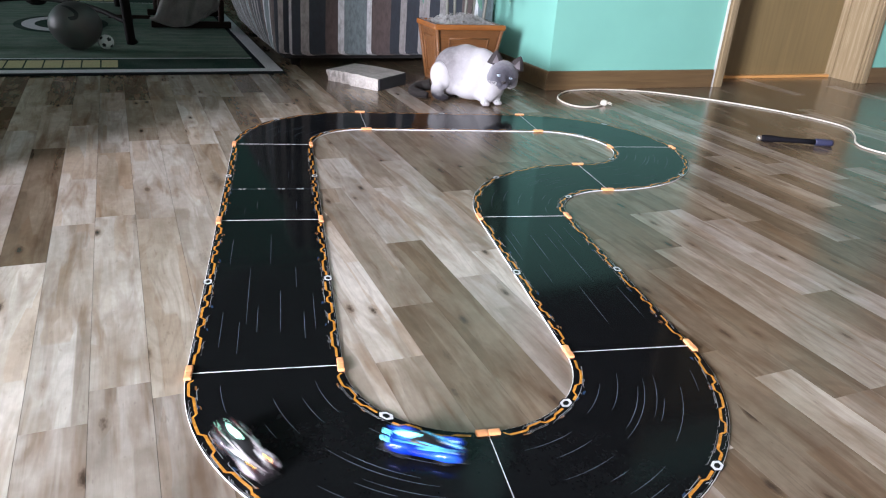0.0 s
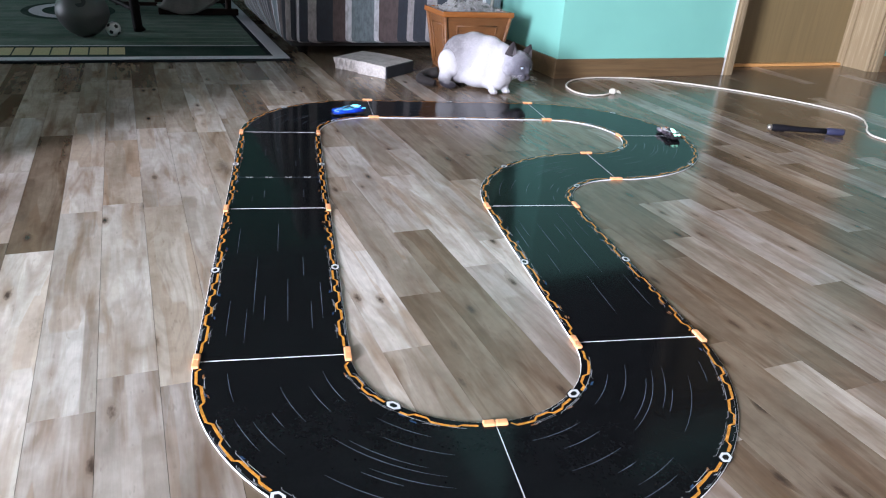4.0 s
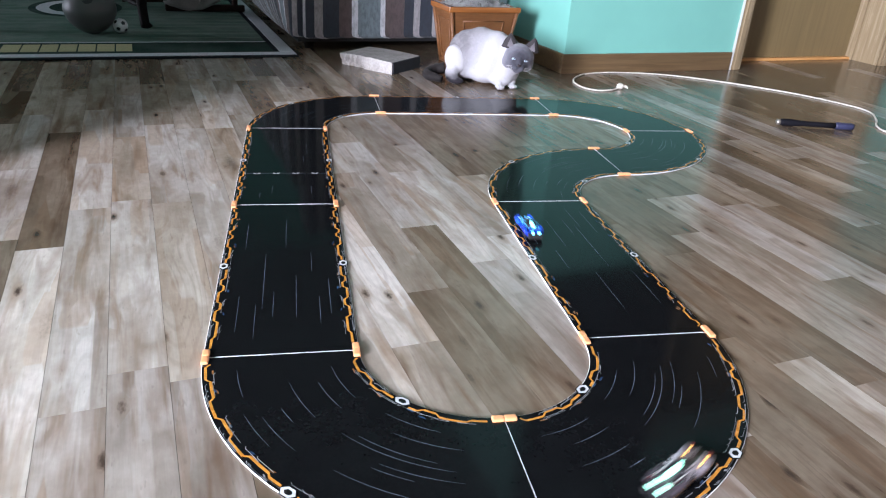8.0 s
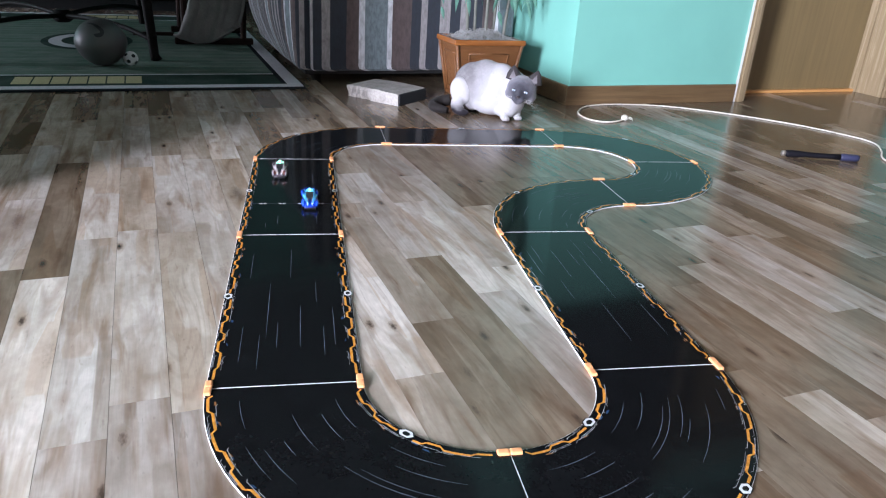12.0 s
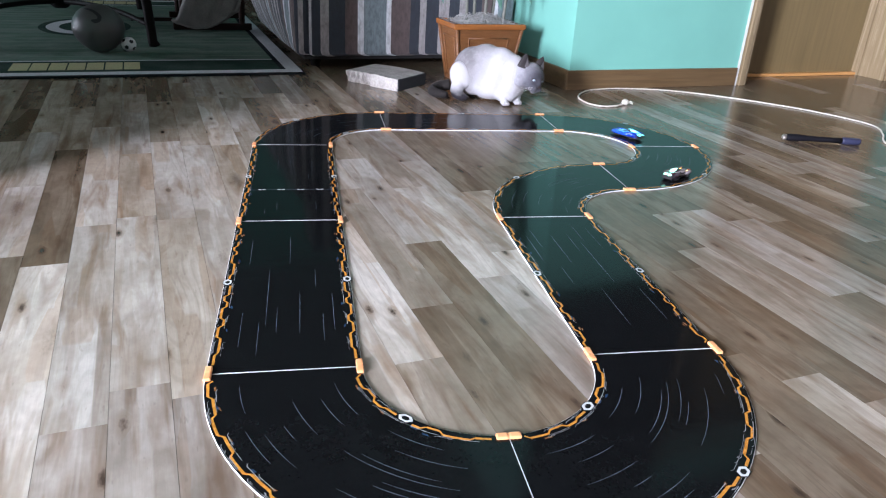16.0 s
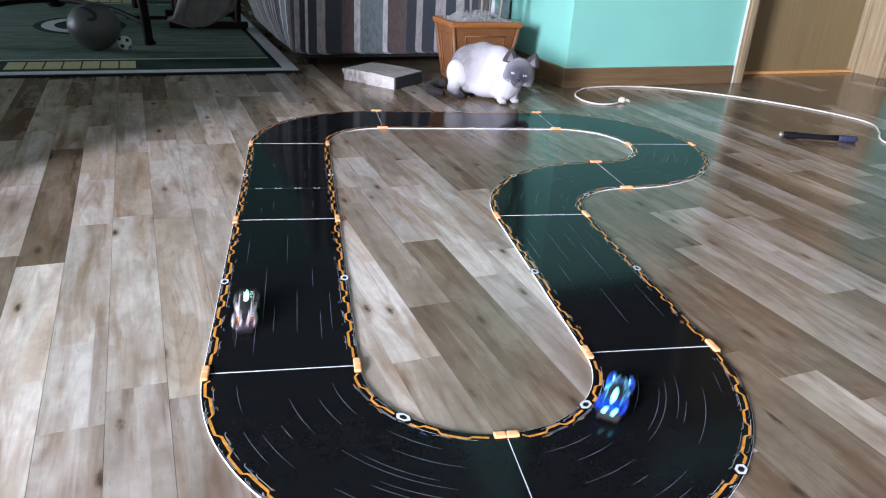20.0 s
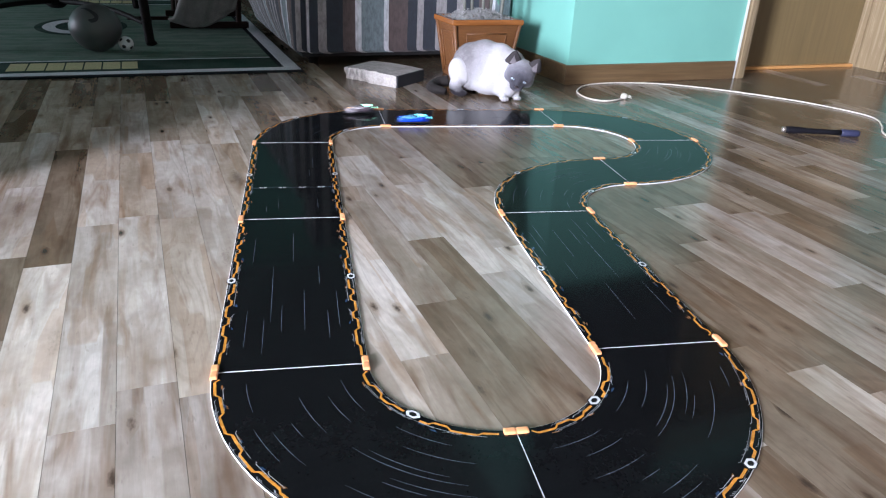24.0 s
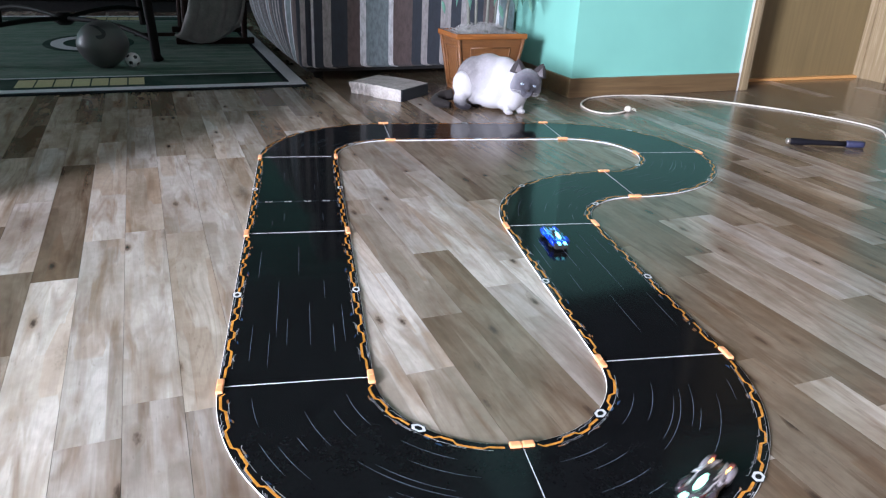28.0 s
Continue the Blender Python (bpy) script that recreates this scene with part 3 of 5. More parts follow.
def build_table():
    table = thing("dining_table", ROOM @ pose(0, 0, 0), "dark wooden dining table with slim legs and curved braces", "table")
    legs = [(-0.11, 2.743), (-0.92, 2.743), (-0.15, 4.12), (-0.92, 4.12)]
    mid = Vector((-0.52, 3.44, 0))
    for x, y in legs:
        s = 1 if x > -0.5 else -1
        part("leg", tube(bmesh.new(), [(x + 0.012 * s, y, 0.008), (x + 0.004 * s, y, 0.03), (x, y, 0.1), (x - 0.018 * s, y, 0.4), (x - 0.035 * s, y, 0.72)], [0.026, 0.021, 0.021, 0.023, 0.028], 12), M_DARKWOOD, table, smooth=True)
        part("collar", lathe(bmesh.new(), [(0.018, 0.105), (0.022, 0.11), (0.022, 0.122), (0.018, 0.128)], 16, Matrix.Translation((x, y, 0))), M_DARKWOOD, table, smooth=True)
        pts = [Vector((x, y, 0.10)), Vector((x, y, 0)).lerp(mid, 0.3) + Vector((0, 0, 0.130)), Vector((x, y, 0)).lerp(mid, 0.65) + Vector((0, 0, 0.135)), mid + Vector((0, 0, 0.12))]
        part("brace", tube(bmesh.new(), spline(pts, 6), 0.012, 8), M_DARKWOOD, table, smooth=True)
    part("hub", lathe(bmesh.new(), [(0.03, 0.09), (0.05, 0.105), (0.05, 0.135), (0.03, 0.15)], 20, Matrix.Translation(mid)), M_DARKWOOD, table)
    part("apron", boxed(-0.95, -0.07, 2.72, 4.25, 0.64, 0.72, 0.004), M_DARKWOOD, table)
    part("tabletop", boxed(-1.15, 0.13, 2.52, 4.45, 0.72, 0.75, 0.008), M_DARKWOOD, table)


def build_chair():
    """Upholstered chair beside the sofa, seen by its lower half: wooden runners and a hanging grey cover."""
    chair = thing("upholstered_chair", ROOM @ pose(0.205, 3.25, 0), "grey cloth-covered chair on reddish wooden runners", "chair")
    for y in (0.02, 0.5):
        part("runner", boxed(-0.2, 0.2, y - 0.018, y + 0.018, 0.008, 0.042, 0.006), M_CHAIRWOOD, chair)
        part("leg", tube(bmesh.new(), [(-0.15, y, 0.04), (-0.14, y, 0.36)], [0.016, 0.018], 10), M_CHAIRWOOD, chair)
        part("leg", tube(bmesh.new(), [(0.15, y, 0.04), (0.16, y, 0.36)], [0.016, 0.018], 10), M_CHAIRWOOD, chair)
    part("rail", boxed(-0.40, -0.2, 0.01, 0.03, 0.05, 0.068, 0.004), M_CHAIRWOOD, chair)
    part("seat", boxed(-0.22, 0.22, -0.02, 0.56, 0.36, 0.46, 0.03), M_CHAIRCLOTH, chair)
    part("backrest", boxed(-0.21, 0.21, 0.5, 0.6, 0.46, 0.95, 0.035), M_CHAIRCLOTH, chair)
    # the cover hangs in folds to just over the rug and curls out at its foot
    bm, rows = bmesh.new(), []
    for i in range(15):
        f = i / 14
        row = []
        for j in range(25):
            g = j / 24
            low = max(0.0, f - 0.3) / 0.7
            x = (-0.115 + 0.285 * g) * (1 - low * low) + (-0.215 + 0.32 * g) * low * low
            fold = 0.018 * math.sin(g * 11 + 0.8) * f + 0.010 * math.sin(g * 25) + 0.006 * math.sin(g * 41 + f * 5)
            y = -0.025 - fold - 0.24 * max(0.0, f - 0.70) ** 1.3 * 3 * (1.1 - 0.7 * g)
            z = 0.45 - 0.42 * min(1.0, f * 1.12) + 0.085 * f * f * (abs(g - 0.42) / 0.58) ** 1.6
            row.append(bm.verts.new((x, y, z)))
        rows.append(row)
    for a, b in zip(rows, rows[1:]):
        for j in range(24):
            bm.faces.new((a[j], a[j + 1], b[j + 1], b[j]))
    cover = part("hanging_cover", bm, M_CHAIRCLOTH, chair, smooth=True)
    s = cover.modifiers.new("thickness", "SOLIDIFY")
    s.thickness = 0.007


def build_sideboard():
    """Low dark cabinet along the far wall, only its foot is in view."""
    board = thing("sideboard", ROOM @ pose(-1.9, 4.92, 0), "low dark brown wooden cabinet by the far wall, lengthened to stand in for shade", "cabinet")
    # its right part is added length, standing in for shade beside the sofa
    part("plinth", boxed(0.03, 3.24, 0.03, 0.34, 0, 0.07), M_BLACK, board)
    part("carcass", boxed(0, 3.27, 0.02, 0.36, 0.07, 0.80, 0.004), M_DARKWOOD, board)
    for i in range(6):
        d = part("door", boxed(0.015 + i * 0.54, 0.543 + i * 0.54, 0.0, 0.018, 0.085, 0.78, 0.004), M_SIDEDOOR, board)
        part("knob", lathe(bmesh.new(), [(0.006, 0), (0.006, 0.012), (0.013, 0.02), (0.01, 0.028)], 14, pose(0.50 + i * 0.54 if i % 2 == 0 else 0.06 + i * 0.54, 0, 0.45, 90)), M_SILVER, d)


def build_balls():
    r = 0.104
    hop = thing("hopper_ball", ROOM @ pose(-0.315, 2.60, 0.0085), "large grey rubber ball with a black curved mark", "ball")
    bm = ball(bmesh.new(), (0, 0, 0), (r, r, r * 0.935), sub=5)
    for v in bm.verts:               # a little slack: widest above the middle, drawn in towards the floor
        k = 1 + 0.10 * min(0.0, v.co.z) / (r * 0.935)
        v.co.x, v.co.y, v.co.z = v.co.x * k, v.co.y * k, v.co.z + r * 0.935
    part("shell", bm, M_BALL, hop, smooth=True)
    bm, rows = bmesh.new(), []
    mark = spline([(-0.40, 0, 0.84), (-0.22, 0, 0.83), (-0.03, 0, 0.74), (0.11, 0, 0.60), (0.09, 0, 0.47), (-0.05, 0, 0.42), (-0.18, 0, 0.45)], 5)
    for i, p in enumerate(mark):     # a band that lies on the skin, thin at its tail
        q, o = mark[min(i + 1, len(mark) - 1)], mark[max(i - 1, 0)]
        side = Vector((o.z - q.z, 0, q.x - o.x)).normalized() * (0.012 + 0.062 * min(1.0, i / 16) * min(1.0, (len(mark) - i) / 5))
        rows.append([bm.verts.new(Vector((c.x, -math.sqrt(max(0.0, 1 - c.x * c.x - c.z * c.z)), c.z * 0.935)) * (r + 0.0015) + Vector((0, 0, r * 0.935))) for c in (p + side, p - side)])
    for o, q in zip(rows, rows[1:]):
        bm.faces.new((o[0], o[1], q[1], q[0]))
    part("printed_mark", bm, M_RUBBER, hop, "black curved mark", smooth=True)
    rs = 0.0305
    toy = thing("soccer_ball", ROOM @ pose(-0.205, 2.605, 0.0085), "small white soccer ball with black patches", "ball")
    part("skin", ball(bmesh.new(), (0, 0, rs), (rs, rs, rs), sub=4), M_BALLWHITE, toy, smooth=True)
    phi = (1 + 5 ** 0.5) / 2
    tilt = Euler((0.5, 0.2, 0.35)).to_matrix()
    for a in (-1, 1):
        for b in (-phi, phi):
            for k in range(3):
                n = [Vector((0, a, b)), Vector((a, b, 0)), Vector((b, 0, a))][k]
                n = tilt @ n.normalized()
                q = n.to_track_quat("Z", "Y").to_matrix().to_4x4()
                bm = bmesh.new()
                centre = bm.verts.new(q @ Vector((0, 0, rs + 0.0007)))
                edge = [bm.verts.new((q @ Vector((math.sin(t) * 0.0095, math.cos(t) * 0.0095, rs - 0.0007)))) for t in (2 * math.pi * j / 5 for j in range(5))]
                for j in range(5):
                    bm.faces.new((centre, edge[(j + 1) % 5], edge[j]))
                me = part("patch", bm, M_RUBBER, toy)
                me.location = (0, 0, rs)


def build_planter():
    pot = thing("planter", ROOM @ pose(1.145, 1.925, 0), "amber wicker planter filled with grey wood wool", "planter")
    base, rim, h, deep = 0.113, 0.148, 0.231, 0.66
    squash = Matrix.Diagonal((1, deep, 1, 1))

    def half(z):
        return base + (rim - base) * z / h
    for k in range(4):
        m = squash @ pose(0, 0, 0, 0, 0, 90 * k)
        n = 9
        for i in range(n):           # staves of each side
            bm, quad = bmesh.new(), []
            for z in (0.004, h - 0.012):
                w = half(z) - 0.012
                for s in (i, i + 1):
                    quad.append((-w + 2 * w * s / n + (0.0002 if s == i else -0.0002), -half(z) + 0.006, z))
            f = [bm.verts.new(m @ Vector(p)) for p in quad] + [bm.verts.new(m @ (Vector(p) + Vector((0, 0.01, 0)))) for p in quad]
            for a in ((0, 1, 3, 2), (4, 6, 7, 5), (0, 2, 6, 4), (1, 5, 7, 3), (2, 3, 7, 6), (0, 4, 5, 1)):
                bm.faces.new([f[j] for j in a])
            part("slat", bm, M_POT, pot)
        c0, c1 = half(0), half(h)
        part("corner_post", tube(bmesh.new(), [m @ Vector((-c0 + 0.004, -c0 + 0.004, 0)), m @ Vector((-c1 + 0.004, -c1 + 0.004, h - 0.01))], 0.0075, 10), M_POT, pot, smooth=True)
        part("rim_rail", boxed(-rim - 0.008, rim + 0.008, -rim - 0.009, -rim + 0.019, h - 0.016, h + 0.006, 0.006, m=m), M_POTRIM, pot)
        lo, hi = 0.035, h - 0.05
        for x0, x1, z in ((-0.62, 0.62, hi), (-0.62, 0.62, lo)):
            part("panel_rib", tube(bmesh.new(), [m @ Vector((x0 * half(z), -half(z) + 0.0045, z)), m @ Vector((x1 * half(z), -half(z) + 0.0045, z))], 0.0028, 8), M_POT, pot, smooth=True)
        for x in (-0.62, 0.62):
            part("panel_rib", tube(bmesh.new(), [m @ Vector((x * half(lo), -half(lo) + 0.0035, lo)), m @ Vector((x * half(hi), -half(hi) + 0.0035, hi))], 0.0028, 8), M_POT, pot, smooth=True)
        part("foot_rail", boxed(-base, base, -base - 0.002, -base + 0.012, 0.0, 0.016, 0.003, m=m), M_POT, pot)
    part("soil", boxed(-rim + 0.02, rim - 0.02, (-rim + 0.02) * deep, (rim - 0.02) * deep, h - 0.06, h - 0.012), M_SOIL, pot)
    rnd = random.Random(5)
    bm = bmesh.new()
    for i in range(460):             # curled shavings heaped towards the middle
        x, y = rnd.uniform(-0.125, 0.125), rnd.uniform(-0.08, 0.08)
        z = h - 0.012 + 0.04 * max(0, 1 - (x * x + y * y) / 0.018) * rnd.random() + 0.004
        a, ln, k = rnd.uniform(0, 6.28), rnd.uniform(0.025, 0.075), rnd.uniform(-1.5, 1.5)
        pts = []
        for s in range(5):
            t = s / 4 - 0.5
            b = a + k * t
            pts.append((max(-0.13, min(0.13, x + ln * t * math.cos(b))), max(-0.083, min(0.083, y + ln * t * math.sin(b))), z + 0.018 * rnd.random() * (0.25 - t * t) * 4))
        tube(bm, pts, 0.0011, 4, cap=False)
    tagged(part("wood_wool", bm, M_MULCH, pot), kind="stuff")

    plant = thing("house_plant", ROOM @ pose(1.145, 1.925, 0.18), "green potted plant with thin canes and drooping narrow leaves", "plant")
    canes = [(-0.05, 0.02, 0.80, -0.11), (0.012, -0.01, 1.0, 0.02), (0.055, 0.02, 0.84, 0.10), (-0.01, 0.045, 0.9, -0.05), (0.085, -0.02, 0.78, 0.14)]
    for x, y, top, lean in canes:
        pts = spline([(x, y, 0.0), (x + lean * 0.2, y, top * 0.35), (x + lean * 0.7, y - 0.01, top * 0.7), (x + lean * 1.3, y - 0.02, top)], 5)
        part("cane", tube(bmesh.new(), pts, [0.0075 - 0.0045 * i / (len(pts) - 1) for i in range(len(pts))], 8), M_STEM, plant, smooth=True)
        for i in range(42):
            t = 0.47 + 0.51 * i / 42 + rnd.uniform(-0.02, 0.02)
            p = pts[min(len(pts) - 1, int(t * (len(pts) - 1)))]
            a, ln, w = rnd.uniform(0, 6.28), rnd.uniform(0.09, 0.16), rnd.uniform(0.015, 0.025)
            out = Vector((math.cos(a), math.sin(a), 0))
            side = Vector((-out.y, out.x, 0))
            bm, last = bmesh.new(), None
            for s in range(7):
                q = s / 6
                c = p + out * ln * 0.6 * q + Vector((0, 0, 0.03 * q - 0.23 * q * q * (ln / 0.15)))
                hw = w * math.sin(math.pi * min(1, q * 0.96 + 0.04)) ** 0.8
                row = [bm.verts.new(c - side * hw), bm.verts.new(c + Vector((0, 0, -0.003))), bm.verts.new(c + side * hw)]
                if last:
                    for j in range(2):
                        bm.faces.new((last[j], last[j + 1], row[j + 1], row[j]))
                last = row
            part("leaf", bm, M_LEAF, plant, smooth=True)
    # leafy sprays hang down round the rim; extra ones at right shade the return wall
    for x0, y0, z0, count in ((-0.195, -0.05, 0.235, 6), (0.18, -0.03, 0.245, 8), (0.175, 0.05, 0.265, 8), (0.215, 0.0, 0.28, 8), (0.14, -0.09, 0.275, 8), (0.15, 0.085, 0.28, 8), (0.03, -0.075, 0.225, 5), (-0.10, -0.08, 0.275, 6)):
        start = Vector((x0 * 0.35, y0 * 0.3, 0.52))
        stem = spline([start, (x0 * 0.8, y0, 0.46), (x0, y0, 0.32), (x0 * 1.04, y0, z0 - 0.06)], 5)
        part("cane", tube(bmesh.new(), stem, 0.0018, 6), M_STEM, plant, smooth=True)
        for i in range(count):
            p, a = stem[-1 - 2 * i], rnd.uniform(-2.9, -0.2)
            out, ln, w = Vector((math.cos(a), math.sin(a) * 0.5, 0)), rnd.uniform(0.05, 0.075), rnd.uniform(0.008, 0.012)
            side = Vector((0.9, 0.3, 0.25)).normalized()
            bm, last = bmesh.new(), None
            for s in range(6):
                q = s / 5
                c = p + out * ln * 0.35 * q + Vector((0, 0, -ln * 0.9 * q * (0.5 + 0.5 * q)))
                hw = w * math.sin(math.pi * min(1, q * 0.96 + 0.04)) ** 0.8
                row = [bm.verts.new(c - side * hw), bm.verts.new(c + Vector((0, -0.003, 0))), bm.verts.new(c + side * hw)]
                if last:
                    for j in range(2):
                        bm.faces.new((last[j], last[j + 1], row[j + 1], row[j]))
                last = row
            part("leaf", bm, M_LEAF, plant, smooth=True)


def build_scratcher():
    """A worn slab of corrugated card: ragged long side, dark cut end."""
    slab = thing("cat_scratcher", pose(0.352, 2.0, 0, 0, 0, -42.3), "worn grey-beige corrugated cardboard scratching slab", "cat scratcher")
    ln, w, h = 0.251, 0.19, 0.046
    rnd = random.Random(3)
    bm = bmesh.new()
    n = 46
    top, mid, low, bot, tb, bb = [], [], [], [], [], []
    for i in range(n + 1):
        x = -ln / 2 + ln * i / n
        torn = i < n * 0.47
        sag = 0.004 * math.sin(i / n * 3.1)
        top.append(bm.verts.new((x, -w / 2 + (rnd.uniform(0.0, 0.006) if torn else rnd.uniform(0, 0.002)), h + sag - rnd.uniform(0, 0.003))))
        mid.append(bm.verts.new((x, -w / 2 + (rnd.choice((0.0, 0.004, 0.013)) if torn else rnd.uniform(0, 0.002)), h * 0.66)))
        low.append(bm.verts.new((x, -w / 2 + (rnd.choice((0.002, 0.008, 0.018)) if torn else rnd.uniform(0, 0.003)), h * 0.30)))
        bot.append(bm.verts.new((x, -w / 2 + (rnd.uniform(0.006, 0.024) if torn else 0.002), 0.0)))
        tb.append(bm.verts.new((x, w / 2, h + sag)))
        bb.append(bm.verts.new((x, w / 2, 0.0)))
    for i in range(n):
        for quad, mi in (((top[i], top[i + 1], tb[i + 1], tb[i]), 0), ((mid[i], mid[i + 1], top[i + 1], top[i]), 1), ((low[i], low[i + 1], mid[i + 1], mid[i]), 1), ((bot[i], bot[i + 1], low[i + 1], low[i]), 1), ((tb[i], tb[i + 1], bb[i + 1], bb[i]), 1), ((bb[i], bb[i + 1], bot[i + 1], bot[i]), 1)):
            bm.faces.new(quad).material_index = mi
    bm.faces.new((bot[0], low[0], mid[0], top[0], tb[0], bb[0])).material_index = 1
    bm.faces.new((top[n], mid[n], low[n], bot[n], bb[n], tb[n])).material_index = 2
    part("slab", bm, [M_SLABTOP, M_SLABSIDE, M_SLABEND], slab)
    part("end_wrap", boxed(ln / 2 + 0.0005, ln / 2 + 0.004, -w / 2 + 0.006, w / 2 - 0.002, 0.001, h - 0.003, 0.001), M_SLABEND, slab, "dark paper wrap on the cut end")


def build_cord():
    pts = [(1.228, 1.68), (1.18, 1.648), (1.126, 1.64), (1.085, 1.69), (1.085, 1.785), (1.135, 1.875), (1.215, 1.938), (1.362, 1.968), (1.555, 1.94),
           (1.76, 1.822), (1.948, 1.655), (2.057, 1.497), (2.085, 1.385), (2.03, 1.28), (1.96, 1.19), (1.945, 1.12), (2.0, 1.02), (2.12, 0.95)]
    cord = thing("cord", pose(0, 0, 0), "cream twisted cotton cord lying on the floor with a knotted end", "cord")
    path = spline([(x, y, 0.0037) for x, y in pts], 14)
    for ph in (0.0, 2.094, 4.189):          # three twisted strands
        d, strand, prev = 0.0, [], path[0]
        for i, p in enumerate(path):
            d += (p - prev).length
            prev = p
            tdir = (path[min(i + 1, len(path) - 1)] - path[max(i - 1, 0)]).normalized()
            side = Vector((-tdir.y, tdir.x, 0))
            a = d * 260 + ph
            strand.append(p + side * math.cos(a) * 0.0016 + Vector((0, 0, math.sin(a) * 0.0016)))
        part("strand", tube(bmesh.new(), strand, 0.0019, 6), M_ROPE, cord, smooth=True)
    bm = ball(bmesh.new(), (1.234, 1.683, 0.011), (0.014, 0.012, 0.011), sub=3)
    for v in bm.verts:
        v.co += v.normal * 0.0022 * noise.noise(v.co * 160)
    part("knot", bm, M_ROPE, cord, smooth=True)
    bm = bmesh.new()
    rnd = random.Random(8)
    for i in range(14):
        a = rnd.uniform(-1.2, 1.2)
        tube(bm, [(1.242, 1.685, 0.01), (1.25 + 0.008 * math.cos(a), 1.685 + 0.012 * math.sin(a), 0.01 + rnd.uniform(-0.004, 0.006)), (1.257 + 0.008 * math.cos(a), 1.685 + 0.018 * math.sin(a), rnd.uniform(0.002, 0.012))], 0.0009, 4)
    part("frayed_end", bm, M_ROPE, cord)


def build_stick():
    a, b = Vector((1.585, 1.208, 0)), Vector((1.842, 1.148, 0))
    d = b - a
    stick = thing("black_handle", Matrix.Translation(a) @ pose(0, 0, 0, 0, 0, math.degrees(math.atan2(d.y, d.x))), "black cylindrical handle with a blue-grey cap lying on the floor", "handle")
    ln, r = d.length * 0.96, 0.0118
    side = Matrix.Translation((0, 0, r)) @ pose(0, 0, 0, 0, 90, 0)
    part("grip", lathe(bmesh.new(), [(r * 0.8, 0.012), (r * 0.97, 0.02), (r, 0.05), (r * 0.76, 0.08), (r * 0.70, ln * 0.6), (r * 0.80, ln - 0.06)], 24, side), M_GRIP, stick, smooth=True)
    part("tip", lathe(bmesh.new(), [(r * 0.5, 0.0), (r * 0.78, 0.003), (r * 0.8, 0.0125)], 20, side), M_SILVER, stick, "worn silver tip", smooth=True)
    part("cap", lathe(bmesh.new(), [(r * 0.86, ln - 0.0595), (r, ln - 0.055), (r, ln - 0.008), (r * 0.85, ln)], 24, side), M_GRIPEND, stick, "blue-grey end cap", smooth=True)


M_YARD = rug_pile("rug_pale_green", (0.17, 0.24, 0.20), 0.3)
M_SIDEDOOR = stain_wood("sideboard_door", (0.06, 0.032, 0.016), (0.028, 0.015, 0.008), 0.35, (50, 50, 4))
build_sofa()
build_rug()
build_table()
build_chair()
build_sideboard()
build_balls()
build_planter()
build_scratcher()
build_cord()
build_stick()


# ---------------------------------------------------------------- the toy race track
HALF, RAD, TOP = 0.1085, 0.28, 0.0028


class Lane:
    """Maps (s along, w to the left of travel) of one piece to the floor."""

    def __init__(self, length, turn=0):
        self.length, self.turn = length, turn      # turn: +1 to the left, -1 to the right, 0 straight

    def at(self, s, w):
        if not self.turn:
            return Vector((s, w, 0))
        a = s / RAD
        r = RAD - self.turn * w
        return Vector((r * math.sin(a), self.turn * (RAD - r * math.cos(a)), 0))


def ribbon(bm, lane, pts, width, z, taper=False):
    """A flat printed line through (s, w) points, thinner at its ends if it tapers."""
    dense = []
    for (s0, w0), (s1, w1) in zip(pts, pts[1:]):
        n = max(1, int(abs(s1 - s0) / 0.012)) if lane.turn else 1
        dense += [(s0 + (s1 - s0) * i / n, w0 + (w1 - w0) * i / n) for i in range(n)]
    dense.append(pts[-1])
    flat = [lane.at(s, w) for s, w in dense]
    rows = []
    for i, p in enumerate(flat):
        d = (flat[min(i + 1, len(flat) - 1)] - flat[max(i - 1, 0)]).normalized()
        n = Vector((-d.y, d.x, 0)) * width / 2 * (math.sin(math.pi * (0.1 + 0.8 * i / (len(flat) - 1))) if taper else 1)
        rows.append((bm.verts.new(p + n + Vector((0, 0, z))), bm.verts.new(p - n + Vector((0, 0, z)))))
    for a, b in zip(rows, rows[1:]):
        bm.faces.new((a[0], a[1], b[1], b[0]))


def patch(bm, lane, s, w, shape, z):
    bm.faces.new([bm.verts.new(lane.at(s + ds, w + dw) + Vector((0, 0, z))) for ds, dw in shape])


